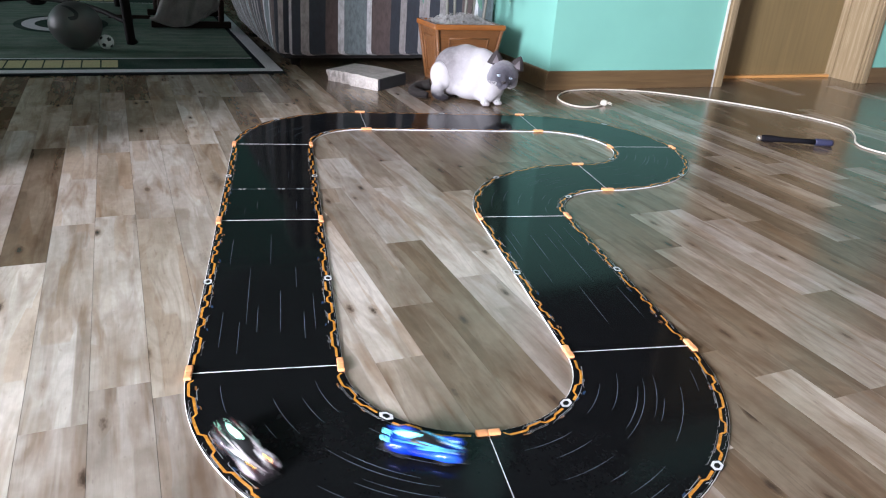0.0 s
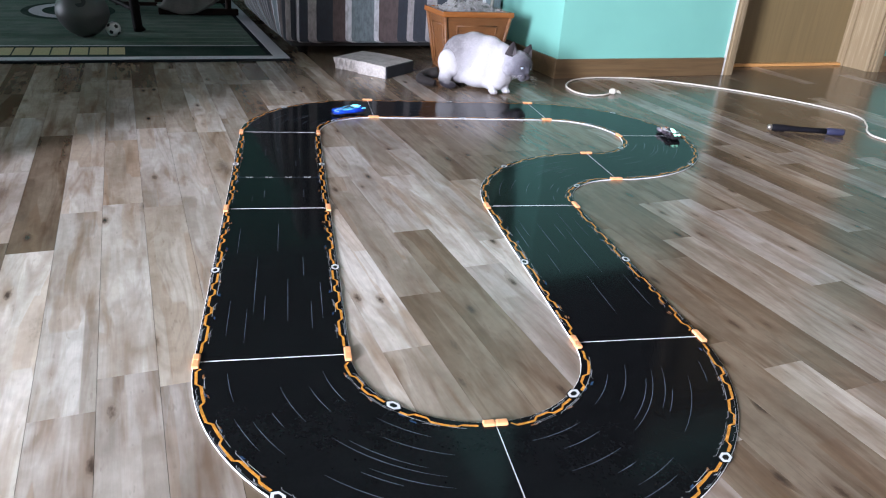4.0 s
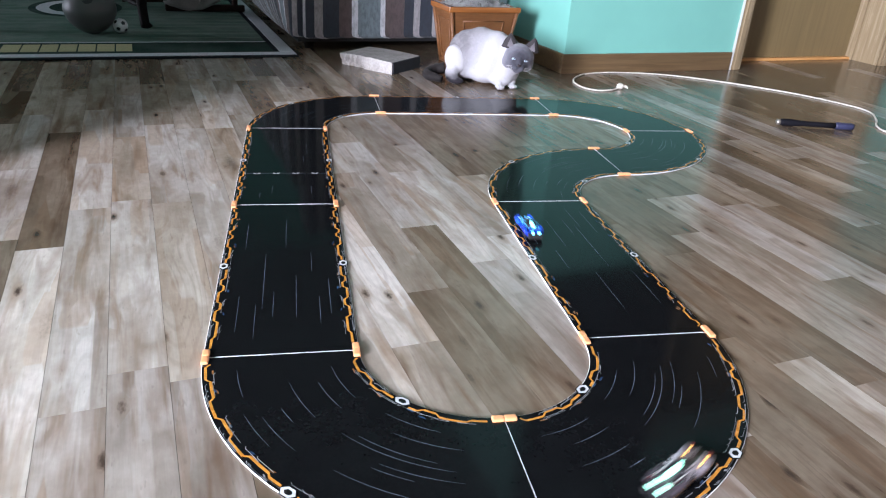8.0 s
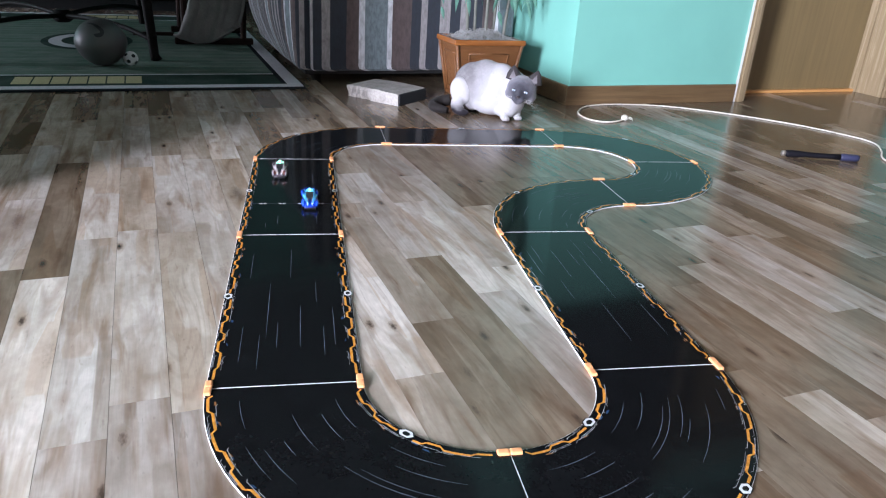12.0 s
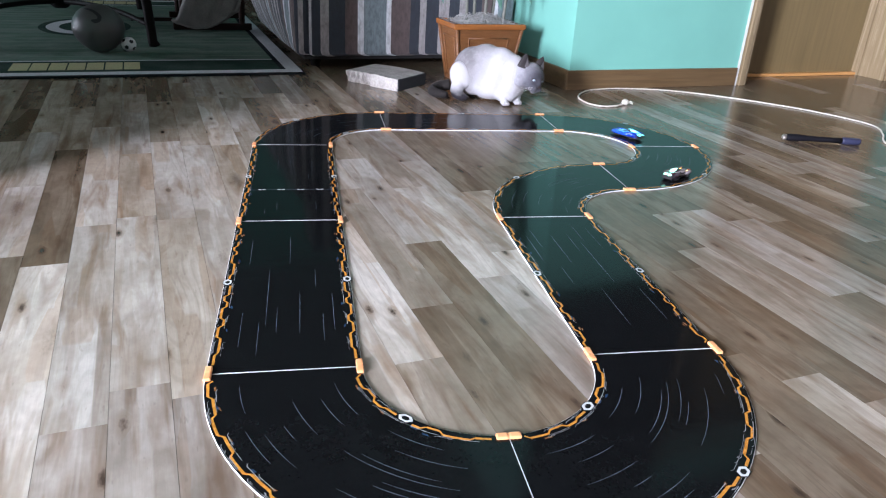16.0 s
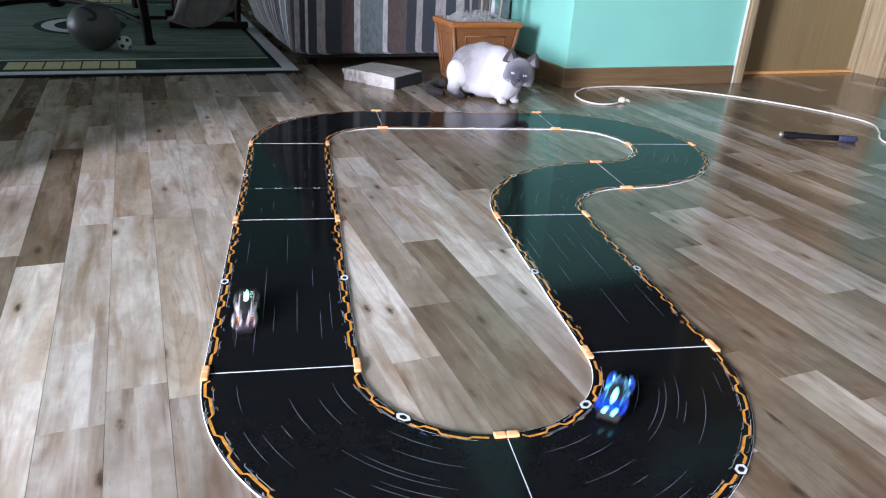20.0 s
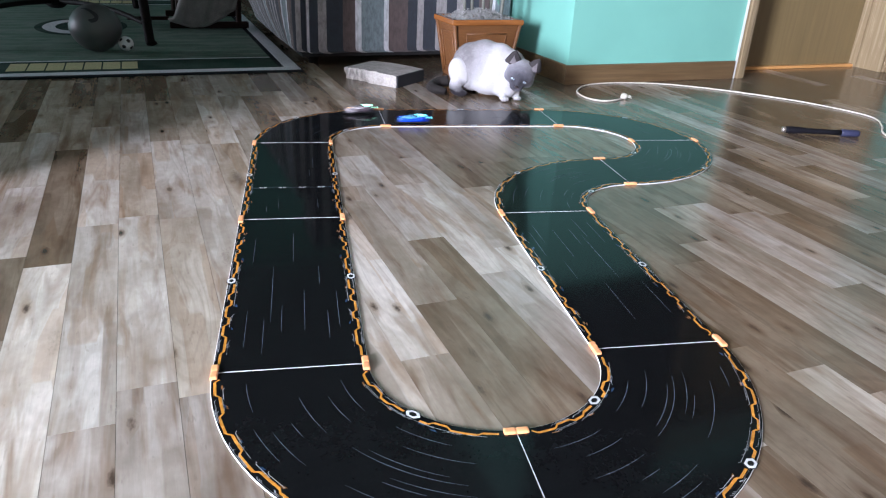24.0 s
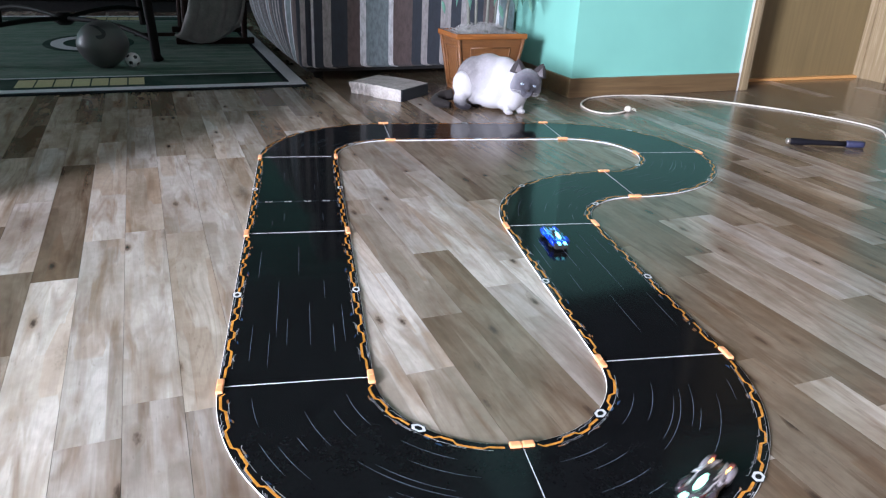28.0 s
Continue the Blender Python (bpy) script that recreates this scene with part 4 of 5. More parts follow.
def track_piece(kind, length, turn, m):
    lane = Lane(length, turn)
    words = {"straight": "black straight toy race track piece with orange printed edges", "start": "black toy track start piece with a dashed white line",
             "curve": "black curved toy race track piece with orange printed edges"}
    piece = thing("track_piece", m, words[kind], "toy track", "pieces of the toy race track")
    g = 0.0009
    n = 1 if not turn else 24
    # base: white core with a black printed face
    bm = bmesh.new()
    rows = []
    for i in range(n + 1):
        s = g + (length - 2 * g) * i / n
        rows.append([bm.verts.new(lane.at(s, w) + Vector((0, 0, z))) for w, z in ((-HALF, 0.0004), (-HALF, TOP - 0.0004), (-HALF + 0.0006, TOP), (HALF - 0.0006, TOP), (HALF, TOP - 0.0004), (HALF, 0.0004))])
    for a, b in zip(rows, rows[1:]):
        for j in range(6):
            f = bm.faces.new((a[j], b[j], b[(j + 1) % 6], a[(j + 1) % 6]))
            f.material_index = 0 if j == 2 else 1
    bm.faces.new(rows[0][::-1]).material_index = 1
    bm.faces.new(rows[-1]).material_index = 1
    bmesh.ops.recalc_face_normals(bm, faces=bm.faces)
    part("board", bm, [M_TRACK, M_EDGE], piece)
    z1, z2, z3 = TOP + 0.00025, TOP + 0.0005, TOP + 0.0008
    hex_s = {"straight": 0.28, "start": 0.285, "curve": length / 2}[kind]
    for side in (-1, 1):
        rnd = random.Random({"straight": 11, "start": 12, "curve": 13}[kind])      # both edges carry the same print, mirrored
        k = (RAD - turn * side * HALF) / RAD if turn else 1.0
        orange, thin, blue, dim = bmesh.new(), bmesh.new(), bmesh.new(), bmesh.new()
        s, inner = 0.022 / k, True
        run = [(s, side * 0.1010)]
        while s < length - 0.03 / k:
            step = rnd.uniform(0.012, 0.042) / k
            if s < hex_s < s + step + 0.02 / k:
                step = hex_s - s - 0.013 / k
                if step > 0.004 / k:
                    run.append((hex_s - 0.013 / k, run[-1][1]))
                ribbon(orange, lane, run, 0.0038, z1) if len(run) > 1 else None
                s = hex_s + 0.013 / k
                run = [(s, side * 0.1010)]
                inner = True
                continue
            s = min(s + step, length - 0.024 / k)
            w = side * (0.1030 if not inner else 0.0970)
            run.append((s, run[-1][1]))
            if rnd.random() < 0.12:          # the line breaks off and starts anew
                ribbon(orange, lane, run, 0.0038, z1)
                s += rnd.uniform(0.004, 0.012) / k
                run = [(s, w)]
            else:
                ribbon(orange, lane, run, 0.0038, z1)
                ribbon(orange, lane, [run[-1], (s + 0.006 / k, w)], 0.0026, z1)
                s += 0.006 / k
                run = [(s, w)]
            inner = not inner
        if len(run) > 1:
            ribbon(orange, lane, run, 0.0038, z1)
        tagged(part("edge_line", orange, M_ORANGE, piece), kind="stuff")
        for i in range(int(40 * k * length / 0.5)):        # broken pale hairlines beside the orange
            s = rnd.uniform(0.02 / k, length - 0.06 / k)
            w = rnd.choice((0.1062, 0.1045, 0.0945, 0.0925))
            e = s + rnd.uniform(0.01, 0.035) / k
            ribbon(thin, lane, [(s, side * w), (e, side * w), (e + 0.004 / k, side * (w - 0.0025))], rnd.uniform(0.0005, 0.0010), z1 + 0.0001)
        tagged(part("hairline_print", thin, M_HAIR, piece), kind="stuff")
        for i in range(int(9 * k * length / 0.5)):
            s = rnd.uniform(0.03 / k, length - 0.04 / k)
            w = rnd.uniform(0.086, 0.092)
            patch(blue if i % 2 else dim, lane, s, side * w, [(ds / k, side * dw) for ds, dw in ((0, 0), (rnd.uniform(0.004, 0.012), 0.0005), (0.011, 0.003), (0.003, rnd.uniform(0.002, 0.005)))][::side], z1)
        tagged(part("blue_print", blue, M_BLUEPRINT, piece), kind="stuff")
        tagged(part("faded_print", dim, M_DIMORANGE, piece), kind="stuff")
        # hexagonal ring mark
        bm = bmesh.new()
        for j in range(6):
            a0, a1 = math.pi * j / 3, math.pi * (j + 1) / 3
            patch(bm, lane, hex_s, side * 0.1030, [(r * math.cos(a) / k * 1.15, r * math.sin(a) * 0.8) for r, a in ((0.0098, a0), (0.0098, a1), (0.0052, a1), (0.0052, a0))][::(1 if (side * 1 > 0) == (turn >= 0) else 1)], z3)
        part("hex_mark", bm, M_WHITEPRINT, piece)
        bm = bmesh.new()
        patch(bm, lane, hex_s, side * 0.1030, [(0.0115 * math.cos(a) / k * 1.15, 0.0115 * math.sin(a) * 0.8) for a in (math.pi * j / 3 for j in range(6))], z2)
        part("hex_ground", bm, M_TRACKFLAT, piece)
    # long pale streaks along the lanes
    if kind == "curve":
        streaks = [(0.361, 0.062, 0.052), (0.285, -0.001, 0.084), (0.281, -0.037, 0.073), (0.289, -0.064, 0.102), (0.276, 0.071, 0.057), (0.255, 0.053, 0.064), (0.292, 0.026, 0.031), (0.083, -0.006, 0.157),
                   (0.108, -0.0155, 0.112), (0.077, -0.044, 0.11), (0.118, -0.07, 0.105), (0.072, 0.011, 0.10), (0.088, 0.047, 0.118), (0.054, 0.073, 0.041), (0.126, 0.021, 0.051)]
    elif kind == "straight":
        streaks = [(0.344, 0.07, 0.12), (0.346, -0.002, 0.133), (0.13, 0.033, 0.2), (0.103, 0.016, 0.081), (0.064, 0.07, 0.107), (0.044, 0.043, 0.098), (0.1, -0.02, 0.139), (0.251, -0.047, 0.076), (0.077, -0.057, 0.086), (0.106, -0.074, 0.121)]
    else:
        streaks = [(0.06, -0.055, 0.05), (0.06, 0.03, 0.05), (0.04, 0.055, 0.03), (0.33, -0.05, 0.09), (0.34, 0.035, 0.08), (0.38, 0.005, 0.04), (0.27, -0.04, 0.05)]
    for s, w, ln in streaks:
        bm = bmesh.new()
        ribbon(bm, lane, [(s + ln * i / 6, w) for i in range(7)], 0.0009, z1, True)
        part("streak", bm, M_STREAK, piece)
    if kind == "start":
        for w in (-0.066, -0.022, 0.023, 0.067):
            bm = bmesh.new()
            for sgn in (-1, 1):
                ribbon(bm, lane, [(0.19, w + sgn * 0.0012), (0.1935, w + sgn * 0.008)], 0.0048, z2)
            part("start_mark", bm, M_WHITEPRINT, piece)
        bm = bmesh.new()
        ribbon(bm, lane, [(0.1915, -0.092), (0.1915, 0.092)], 0.0012, z1)
        part("start_line", bm, M_STREAK, piece)
    # glare along the open joint, painted as a thin pale line
    bm = bmesh.new()
    ribbon(bm, lane, [(0.0, -0.093), (0.0, 0.091)], 0.0011, TOP + 0.0007)
    part("joint_line", bm, M_JOINTGLARE, piece, "glare on the open joint, painted as a white line")
    return piece


M_HAIR = plain("pale_hairline_print", (0.30, 0.31, 0.33), 0.25, vary=0.5, scale=80)
M_TRACKFLAT = plain("black_print", (0.008, 0.008, 0.009), 0.25)


def clip(m):
    c = thing("track_clip", m, "orange plastic clip joining two track pieces", "track clip", "orange track clips")
    part("shell", boxed(-0.0165, -0.0005, -0.0088, 0.0015, 0.0, 0.0068, 0.0022), M_CLIP, c)
    part("shell", boxed(0.0005, 0.0165, -0.0088, 0.0015, 0.0, 0.0068, 0.0022), M_CLIP, c)
    part("hinge", boxed(-0.006, 0.006, -0.0072, 0.0, 0.0005, 0.006, 0.001), M_CLIP, c)
    return c


QUARTER = math.pi / 2 * RAD
# laid in the order in which the plan is drawn, anticlockwise seen from above is reversed: up the left side, along the top, back down the right
PLAN = [("straight", 0.56, 0), ("start", 0.56, 0), ("curve", QUARTER, -1), ("straight", 0.56, 0), ("curve", QUARTER, -1), ("curve", QUARTER, -1),
        ("curve", QUARTER, 1), ("straight", 0.56, 0), ("curve", QUARTER, -1), ("curve", QUARTER, -1)]


def build_track():
    here = pose(0, 0, 0, 0, 0, 90)
    made = None
    for kind, length, turn in PLAN:
        track_piece(kind, length, turn, here.copy())
        for side in (-1, 1):
            m = here @ Matrix.Translation((0, side * HALF, 0)) @ pose(0, 0, 0, 0, 0, 0 if side > 0 else 180)
            made = copy_thing(made, m) if made else clip(m)
        here = here @ (Matrix.Translation(Lane(length, turn).at(length, 0)) @ pose(0, 0, 0, 0, 0, 90 * turn))


build_track()


# ---------------------------------------------------------------- cars
def car_material(name, a, b, rough=0.18):
    k = Nodes(name)
    v = k.coords((60, 90, 60))
    n = k.noise(v, 1.0, 3.0)
    k.set(Base_Color=k.ramp(n, [(0.35, a), (0.65, b)]), Roughness=rough, Metallic=0.25, Coat_Weight=0.8, Coat_Roughness=0.08)
    return k.mat


def build_car(label, paint, trim, accent, panel, lamp, nose_lamp, front):
    car = thing("toy_car", pose(0, 0, 0), label, "toy car", "toy race cars")

    def loft(sections, name, mat, parent=car, lab="", levels=1):
        bm, rings = bmesh.new(), []
        for x, w, z0, z1, crown in sections:
            prof = [(-w, z0), (-w * 1.02, z0 + (z1 - z0) * 0.45), (-w * 0.82, z1 - crown * 0.4), (-w * 0.4, z1), (0, z1 + crown * 0.3), (w * 0.4, z1), (w * 0.82, z1 - crown * 0.4), (w * 1.02, z0 + (z1 - z0) * 0.45), (w, z0)]
            rings.append([bm.verts.new((x, y, z)) for y, z in prof])
        for a, b in zip(rings, rings[1:]):
            for j in range(9):
                bm.faces.new((a[j], b[j], b[(j + 1) % 9], a[(j + 1) % 9]))
        bm.faces.new(rings[0])
        bm.faces.new(rings[-1][::-1])
        bmesh.ops.recalc_face_normals(bm, faces=bm.faces)
        ob = part(name, bm, mat, parent, lab, smooth=True)
        sm = ob.modifiers.new("round", "SUBSURF")
        sm.levels = sm.render_levels = levels
        return ob

    loft([(-0.041, 0.017, 0.006, 0.015, 0.004), (-0.036, 0.021, 0.004, 0.019, 0.004), (-0.02, 0.0225, 0.004, 0.0195, 0.005), (0.0, 0.0195, 0.004, 0.0175, 0.004), (0.02, 0.0215, 0.004, 0.0155, 0.004), (0.034, 0.0205, 0.004, 0.0125, 0.003), (0.043, 0.0165, 0.005, 0.0095, 0.002)], "body", paint)
    loft([(-0.022, 0.010, 0.016, 0.0205, 0.003), (-0.012, 0.0135, 0.016, 0.0265, 0.004), (0.002, 0.0135, 0.015, 0.0255, 0.004), (0.014, 0.0115, 0.014, 0.0185, 0.003), (0.02, 0.009, 0.013, 0.0150, 0.002)], "canopy", trim)
    for s in (-1, 1):
        for x, r in ((-0.025, 0.0086), (0.024, 0.0080)):
            wheel = part("wheel", lathe(bmesh.new(), [(r * 0.8, -0.0035), (r, -0.002), (r, 0.002), (r * 0.8, 0.0035)], 20, pose(x, s * 0.0178, r + 0.0003, 90)), M_RUBBER, car)
            part("hub", lathe(bmesh.new(), [(r * 0.5, -0.0008), (r * 0.55, 0.0), (r * 0.3, 0.0006)], 12, pose(x, s * 0.0214, r + 0.0003, -90 * s)), M_GRIP, wheel)
        part("fender", ball(bmesh.new(), (-0.025, s * 0.0190, 0.0145), (0.0140, 0.0050, 0.0080), sub=3), paint, car, smooth=True)
        part("fender", ball(bmesh.new(), (0.026, s * 0.0180, 0.0115), (0.0140, 0.0052, 0.0068), sub=3), front, car, smooth=True)
        part("hood_stripe", boxed(0.012, 0.036, s * 0.0065 - 0.0016, s * 0.0065 + 0.0016, 0.0130, 0.0165, 0.0008, m=pose(0, 0, 0.0035, 0, 11, 0)), M_WHITEPRINT, car)
        bm = bmesh.new()
        low = [Vector((-0.002, s * 0.0115, 0.0190)), Vector((0.039, s * 0.0030, 0.0125)), Vector((0.032, s * 0.0095, 0.0135)), Vector((-0.004, s * 0.0200, 0.0178))]
        top = [p + Vector((0, 0, 0.0018)) for p in low]
        f = [bm.verts.new(p) for p in low + top]
        for q in ((0, 1, 2, 3), (4, 7, 6, 5), (0, 4, 5, 1), (1, 5, 6, 2), (2, 6, 7, 3), (3, 7, 4, 0)):
            bm.faces.new([f[j] for j in q])
        bmesh.ops.recalc_face_normals(bm, faces=bm.faces)
        part("hood_panel", bm, panel, car)
        part("side_streak", boxed(-0.034, -0.004, s * 0.0125 - 0.0012, s * 0.0125 + 0.0012, 0.0190, 0.0212, 0.0006), panel, car)
        part("lamp_cover", boxed(0.0325, 0.0365, s * 0.0135 - 0.0034, s * 0.0135 + 0.0034, 0.010, 0.0196, 0.0008), accent, car)
        part("lamp", boxed(0.0258, 0.0322, s * 0.0135 - 0.0026, s * 0.0135 + 0.0026, 0.011, 0.0158, 0.0006), nose_lamp, car, "glowing lamp")
        part("canopy_line", boxed(-0.010, 0.014, s * 0.0105 - 0.0011, s * 0.0105 + 0.0011, 0.0215, 0.0232, 0.0005, m=pose(0, 0, 0, 0, 12, 0)), panel, car, "pale line beside the canopy")
        part("tail_light", boxed(-0.0465, -0.0425, s * 0.0072 - 0.0032, s * 0.0072 + 0.0032, 0.0148, 0.0192, 0.0006), lamp, car, "glowing tail light")
        part("tail_fin", boxed(-0.041, -0.030, s * 0.0135 - 0.001, s * 0.0135 + 0.001, 0.017, 0.0225, 0.0006), accent, car)
    part("rear_wing", boxed(-0.043, -0.034, -0.0155, 0.0155, 0.0202, 0.0217, 0.0007), paint, car)
    part("diffuser", boxed(-0.0455, -0.037, -0.0165, 0.0165, 0.004, 0.0145, 0.0015), M_BLACK, car, "black rear diffuser")
    part("splitter", boxed(0.036, 0.0455, -0.0150, 0.0150, 0.0035, 0.0058, 0.0010), M_RUBBER, car, "black front splitter")
    part("engine_light", ball(bmesh.new(), (-0.017, 0, 0.0232), (0.0165, 0.0046, 0.0040), sub=3), lamp, car, "glowing engine light", smooth=True)
    car.scale = (1.12, 0.88, 1.0)
    part("chassis", boxed(-0.036, 0.036, -0.014, 0.014, 0.0025, 0.006, 0.001), M_RUBBER, car)
    return car


CAR_BLUE = build_car("metallic blue toy race car with a glowing cyan engine light", car_material("blue_car_paint", (0.003, 0.018, 0.30), (0.005, 0.075, 0.70)), M_RUBBER,
                     car_material("deep_blue_car_paint", (0.005, 0.02, 0.20), (0.01, 0.10, 0.75)), car_material("light_blue_panel", (0.05, 0.45, 0.95), (0.20, 0.75, 1.0)),
                     glow("cyan_engine_light", (0.20, 0.85, 1.0), 3.0), glow("blue_lamp", (0.35, 0.65, 1.0), 1.2), car_material("bright_blue_car_paint", (0.008, 0.06, 0.55), (0.02, 0.16, 0.95)))
CAR_WHITE = build_car("white and black toy race car with a green engine light", car_material("black_car_paint", (0.010, 0.008, 0.012), (0.10, 0.08, 0.10)), M_RUBBER,
                      car_material("red_black_trim", (0.02, 0.02, 0.022), (0.30, 0.05, 0.05)), car_material("white_panel", (0.55, 0.50, 0.54), (0.82, 0.76, 0.80)),
                      glow("green_engine_light", (0.42, 1.0, 0.78), 4.0), glow("amber_lamp", (1.0, 0.60, 0.18), 4.0), car_material("white_fender_paint", (0.24, 0.22, 0.25), (0.44, 0.40, 0.44)))

# how far each car has come along the middle of the loop, every half second, and its distance to the left of the middle, every second
BLUE_WAY = [1.446, 1.793, 2.075, 2.333, 2.644, 3.15, 3.748, 4.165, 4.539, 4.914, 5.289, 5.664, 6.037, 6.399, 6.736, 7.019, 7.281, 7.553, 7.85, 8.22, 8.6, 8.986, 9.369, 9.753, 10.121, 10.483, 10.846, 11.213, 11.589, 11.969, 12.368, 12.821, 13.336, 13.766, 14.139, 14.528, 14.932, 15.309, 15.677, 16.055, 16.462, 16.851, 17.14, 17.36, 17.617, 17.919, 18.251, 18.599, 18.984, 19.517, 20.045, 20.492, 20.861, 21.173, 21.438, 21.707, 21.98]
BLUE_SIDE = [0.060, 0.012, 0.058, 0.056, 0.061, 0.066, 0.07, 0.073, 0.075, 0.068, 0.06, 0.041, 0.041, 0.056, 0.069, 0.067, 0.047, 0.04, 0.057, 0.069, 0.071, 0.071, 0.068, 0.066, 0.065, 0.064, 0.044, 0.019, 0.026]
WHITE_WAY = [1.274, 1.58, 1.953, 2.382, 2.681, 2.905, 3.111, 3.276, 3.442, 3.63, 3.861, 4.154, 4.523, 4.977, 5.542, 6.1, 6.588, 7.075, 7.608, 8.122, 8.464, 8.74, 9.097, 9.49, 9.892, 10.299, 10.711, 11.126, 11.543, 11.966, 12.399, 12.73, 12.912, 13.077, 13.336, 13.683, 14.031, 14.348, 14.69, 15.128, 15.601, 16.02, 16.415, 16.836, 17.285, 17.749, 18.219, 18.688, 19.131, 19.532, 19.957, 20.271, 20.478, 20.673, 20.864, 21.054, 21.246]
WHITE_SIDE = [-0.073, -0.07, -0.072, -0.071, -0.061, -0.051, -0.053, -0.066, -0.071, -0.061, -0.04, -0.03, -0.034, -0.046, -0.055, -0.057, -0.059, -0.051, -0.051, -0.057, -0.059, -0.06, -0.061, -0.063, -0.065, -0.062, -0.057, -0.056, -0.062]


def loop_pose(s, side):
    """The pose on the loop after s metres of its middle line, from the far end of the left side."""
    legs = [(1.12, 0), (QUARTER * 2, 1), (0.56, 0), (QUARTER, -1), (QUARTER * 2, 1), (0.56, 0), (QUARTER, 1)]
    s %= sum(a for a, _ in legs)
    m = pose(0, 1.12, TOP, 0, 0, -90)
    for length, turn in legs:
        if s <= length:
            break
        lane = Lane(length, turn)
        m = m @ Matrix.Translation(lane.at(length, 0)) @ pose(0, 0, 0, 0, 0, math.degrees(turn * length / RAD))
        s -= length
    lane = Lane(length, turn)
    return m @ Matrix.Translation(lane.at(s, side)) @ pose(0, 0, 0, 0, 0, math.degrees(turn * s / RAD))


def glide(values, step, t):
    """Smooth reading of a table with even steps."""
    i = min(int(t / step), len(values) - 2)
    f = t / step - i
    a, b = values[i], values[i + 1]
    p, q = values[max(i - 1, 0)] if i else 2 * a - b, values[i + 2] if i + 2 < len(values) else 2 * b - a
    return 0.5 * (2 * a + (b - p) * f + (2 * p - 5 * a + 4 * b - q) * f * f + (3 * a - p - 3 * b + q) * f ** 3)


LEAD = 0.006


def car_rows(way, side):
    rows = []
    for i in range(281):
        s, w = glide(way, 0.5, i / 10), glide(side, 1.0, i / 10)
        m, ahead = loop_pose(s, w), loop_pose(s + LEAD, w)      # the noses lead a little into the bends
        rows.append((i / 10, Matrix.Translation(m.translation) @ ahead.to_quaternion().to_matrix().to_4x4()))
    return rows


# ---------------------------------------------------------------- the cat
M_EAR = fur("dark_ear_fur", (0.06, 0.052, 0.055), (0.04, 0.036, 0.038), 2, 0.0, 0.04, sheen=0.05)
M_EARIN = fur("grey_inner_ear", (0.20, 0.185, 0.20), (0.10, 0.09, 0.10), 2, 0.02, 0.05)
M_TAIL = fur("dark_tail_fur", (0.012, 0.010, 0.010), (0.02, 0.017, 0.016), 2, 0.0, 0.05, sheen=0.03)
M_HIND = fur("hind_leg_fur", (0.014, 0.012, 0.016), (0.44, 0.435, 0.455), 2, 0.018, 0.060, sheen=0.05)
M_PAW = fur("grey_paw_fur", (0.30, 0.28, 0.30), (0.66, 0.70, 0.69), 2, 0.004, 0.03)
M_IRIS = plain("pale_blue_iris", (0.50, 0.62, 0.75), 0.15, vary=0.15, scale=400, coat=1.0)
M_PUPIL = plain("pupil", (0.004, 0.004, 0.006), 0.05)
M_NOSE = plain("dark_nose", (0.03, 0.022, 0.024), 0.35)
M_WHISKER = plain("white_whisker", (0.75, 0.75, 0.75), 0.4)


def blob(name, lumps, material, parent, label="", voxel=0.006, rounds=8):
    """One soft body from overlapping ellipsoids, melted together."""
    bm = bmesh.new()
    for c, r, turn in lumps:
        ball(bm, c, r, Euler([radians(a) for a in turn]).to_matrix().to_4x4(), sub=3)
    ob = part(name, bm, material, parent, label, smooth=True)
    rm = ob.modifiers.new("melt", "REMESH")
    rm.mode, rm.voxel_size, rm.use_smooth_shade = "VOXEL", voxel, True
    sm = ob.modifiers.new("soften", "SMOOTH")
    sm.factor, sm.iterations = 0.5, rounds
    return ob


def coat_hairs(name, lumps, material, parent, count, length, seed, back):
    """Short hairs lying backwards on the ellipsoids, so that the outline is soft."""
    rnd = random.Random(seed)
    mats = [(Matrix.Translation(c) @ Euler([radians(a) for a in turn]).to_matrix().to_4x4() @ Matrix.Diagonal((*r, 1))) for c, r, turn in lumps]
    inv = [m.inverted() for m in mats]
    area = [r[0] * r[1] + r[1] * r[2] + r[0] * r[2] for _, r, _ in lumps]
    bm, made = bmesh.new(), 0
    while made < count:
        i = rnd.choices(range(len(lumps)), area)[0]
        n = Vector((rnd.gauss(0, 1), rnd.gauss(0, 1), rnd.gauss(0, 1))).normalized()
        p = mats[i] @ n
        if p.z < 0.006 or any(j != i and (inv[j] @ p).length < 0.97 for j in range(len(lumps))):
            made += 0.2
            continue
        nor = (inv[i].to_3x3().transposed() @ n).normalized()
        lie = (back - nor * back.dot(nor)) * 0.9 + Vector((rnd.gauss(0, 0.25), rnd.gauss(0, 0.25), rnd.gauss(0, 0.25) - 0.25)) + nor * rnd.uniform(0.08, 0.32)
        tip = p + lie.normalized() * length * rnd.uniform(0.5, 1.2)
        if tip.z < 0.001:
            tip.z = 0.001
        side = nor.cross(lie).normalized() * 0.00045
        p = p - nor * 0.002
        bm.faces.new((bm.verts.new(p - side), bm.verts.new(p + side), bm.verts.new(tip)))
        made += 1
    return tagged(part(name, bm, material, parent), kind="stuff")


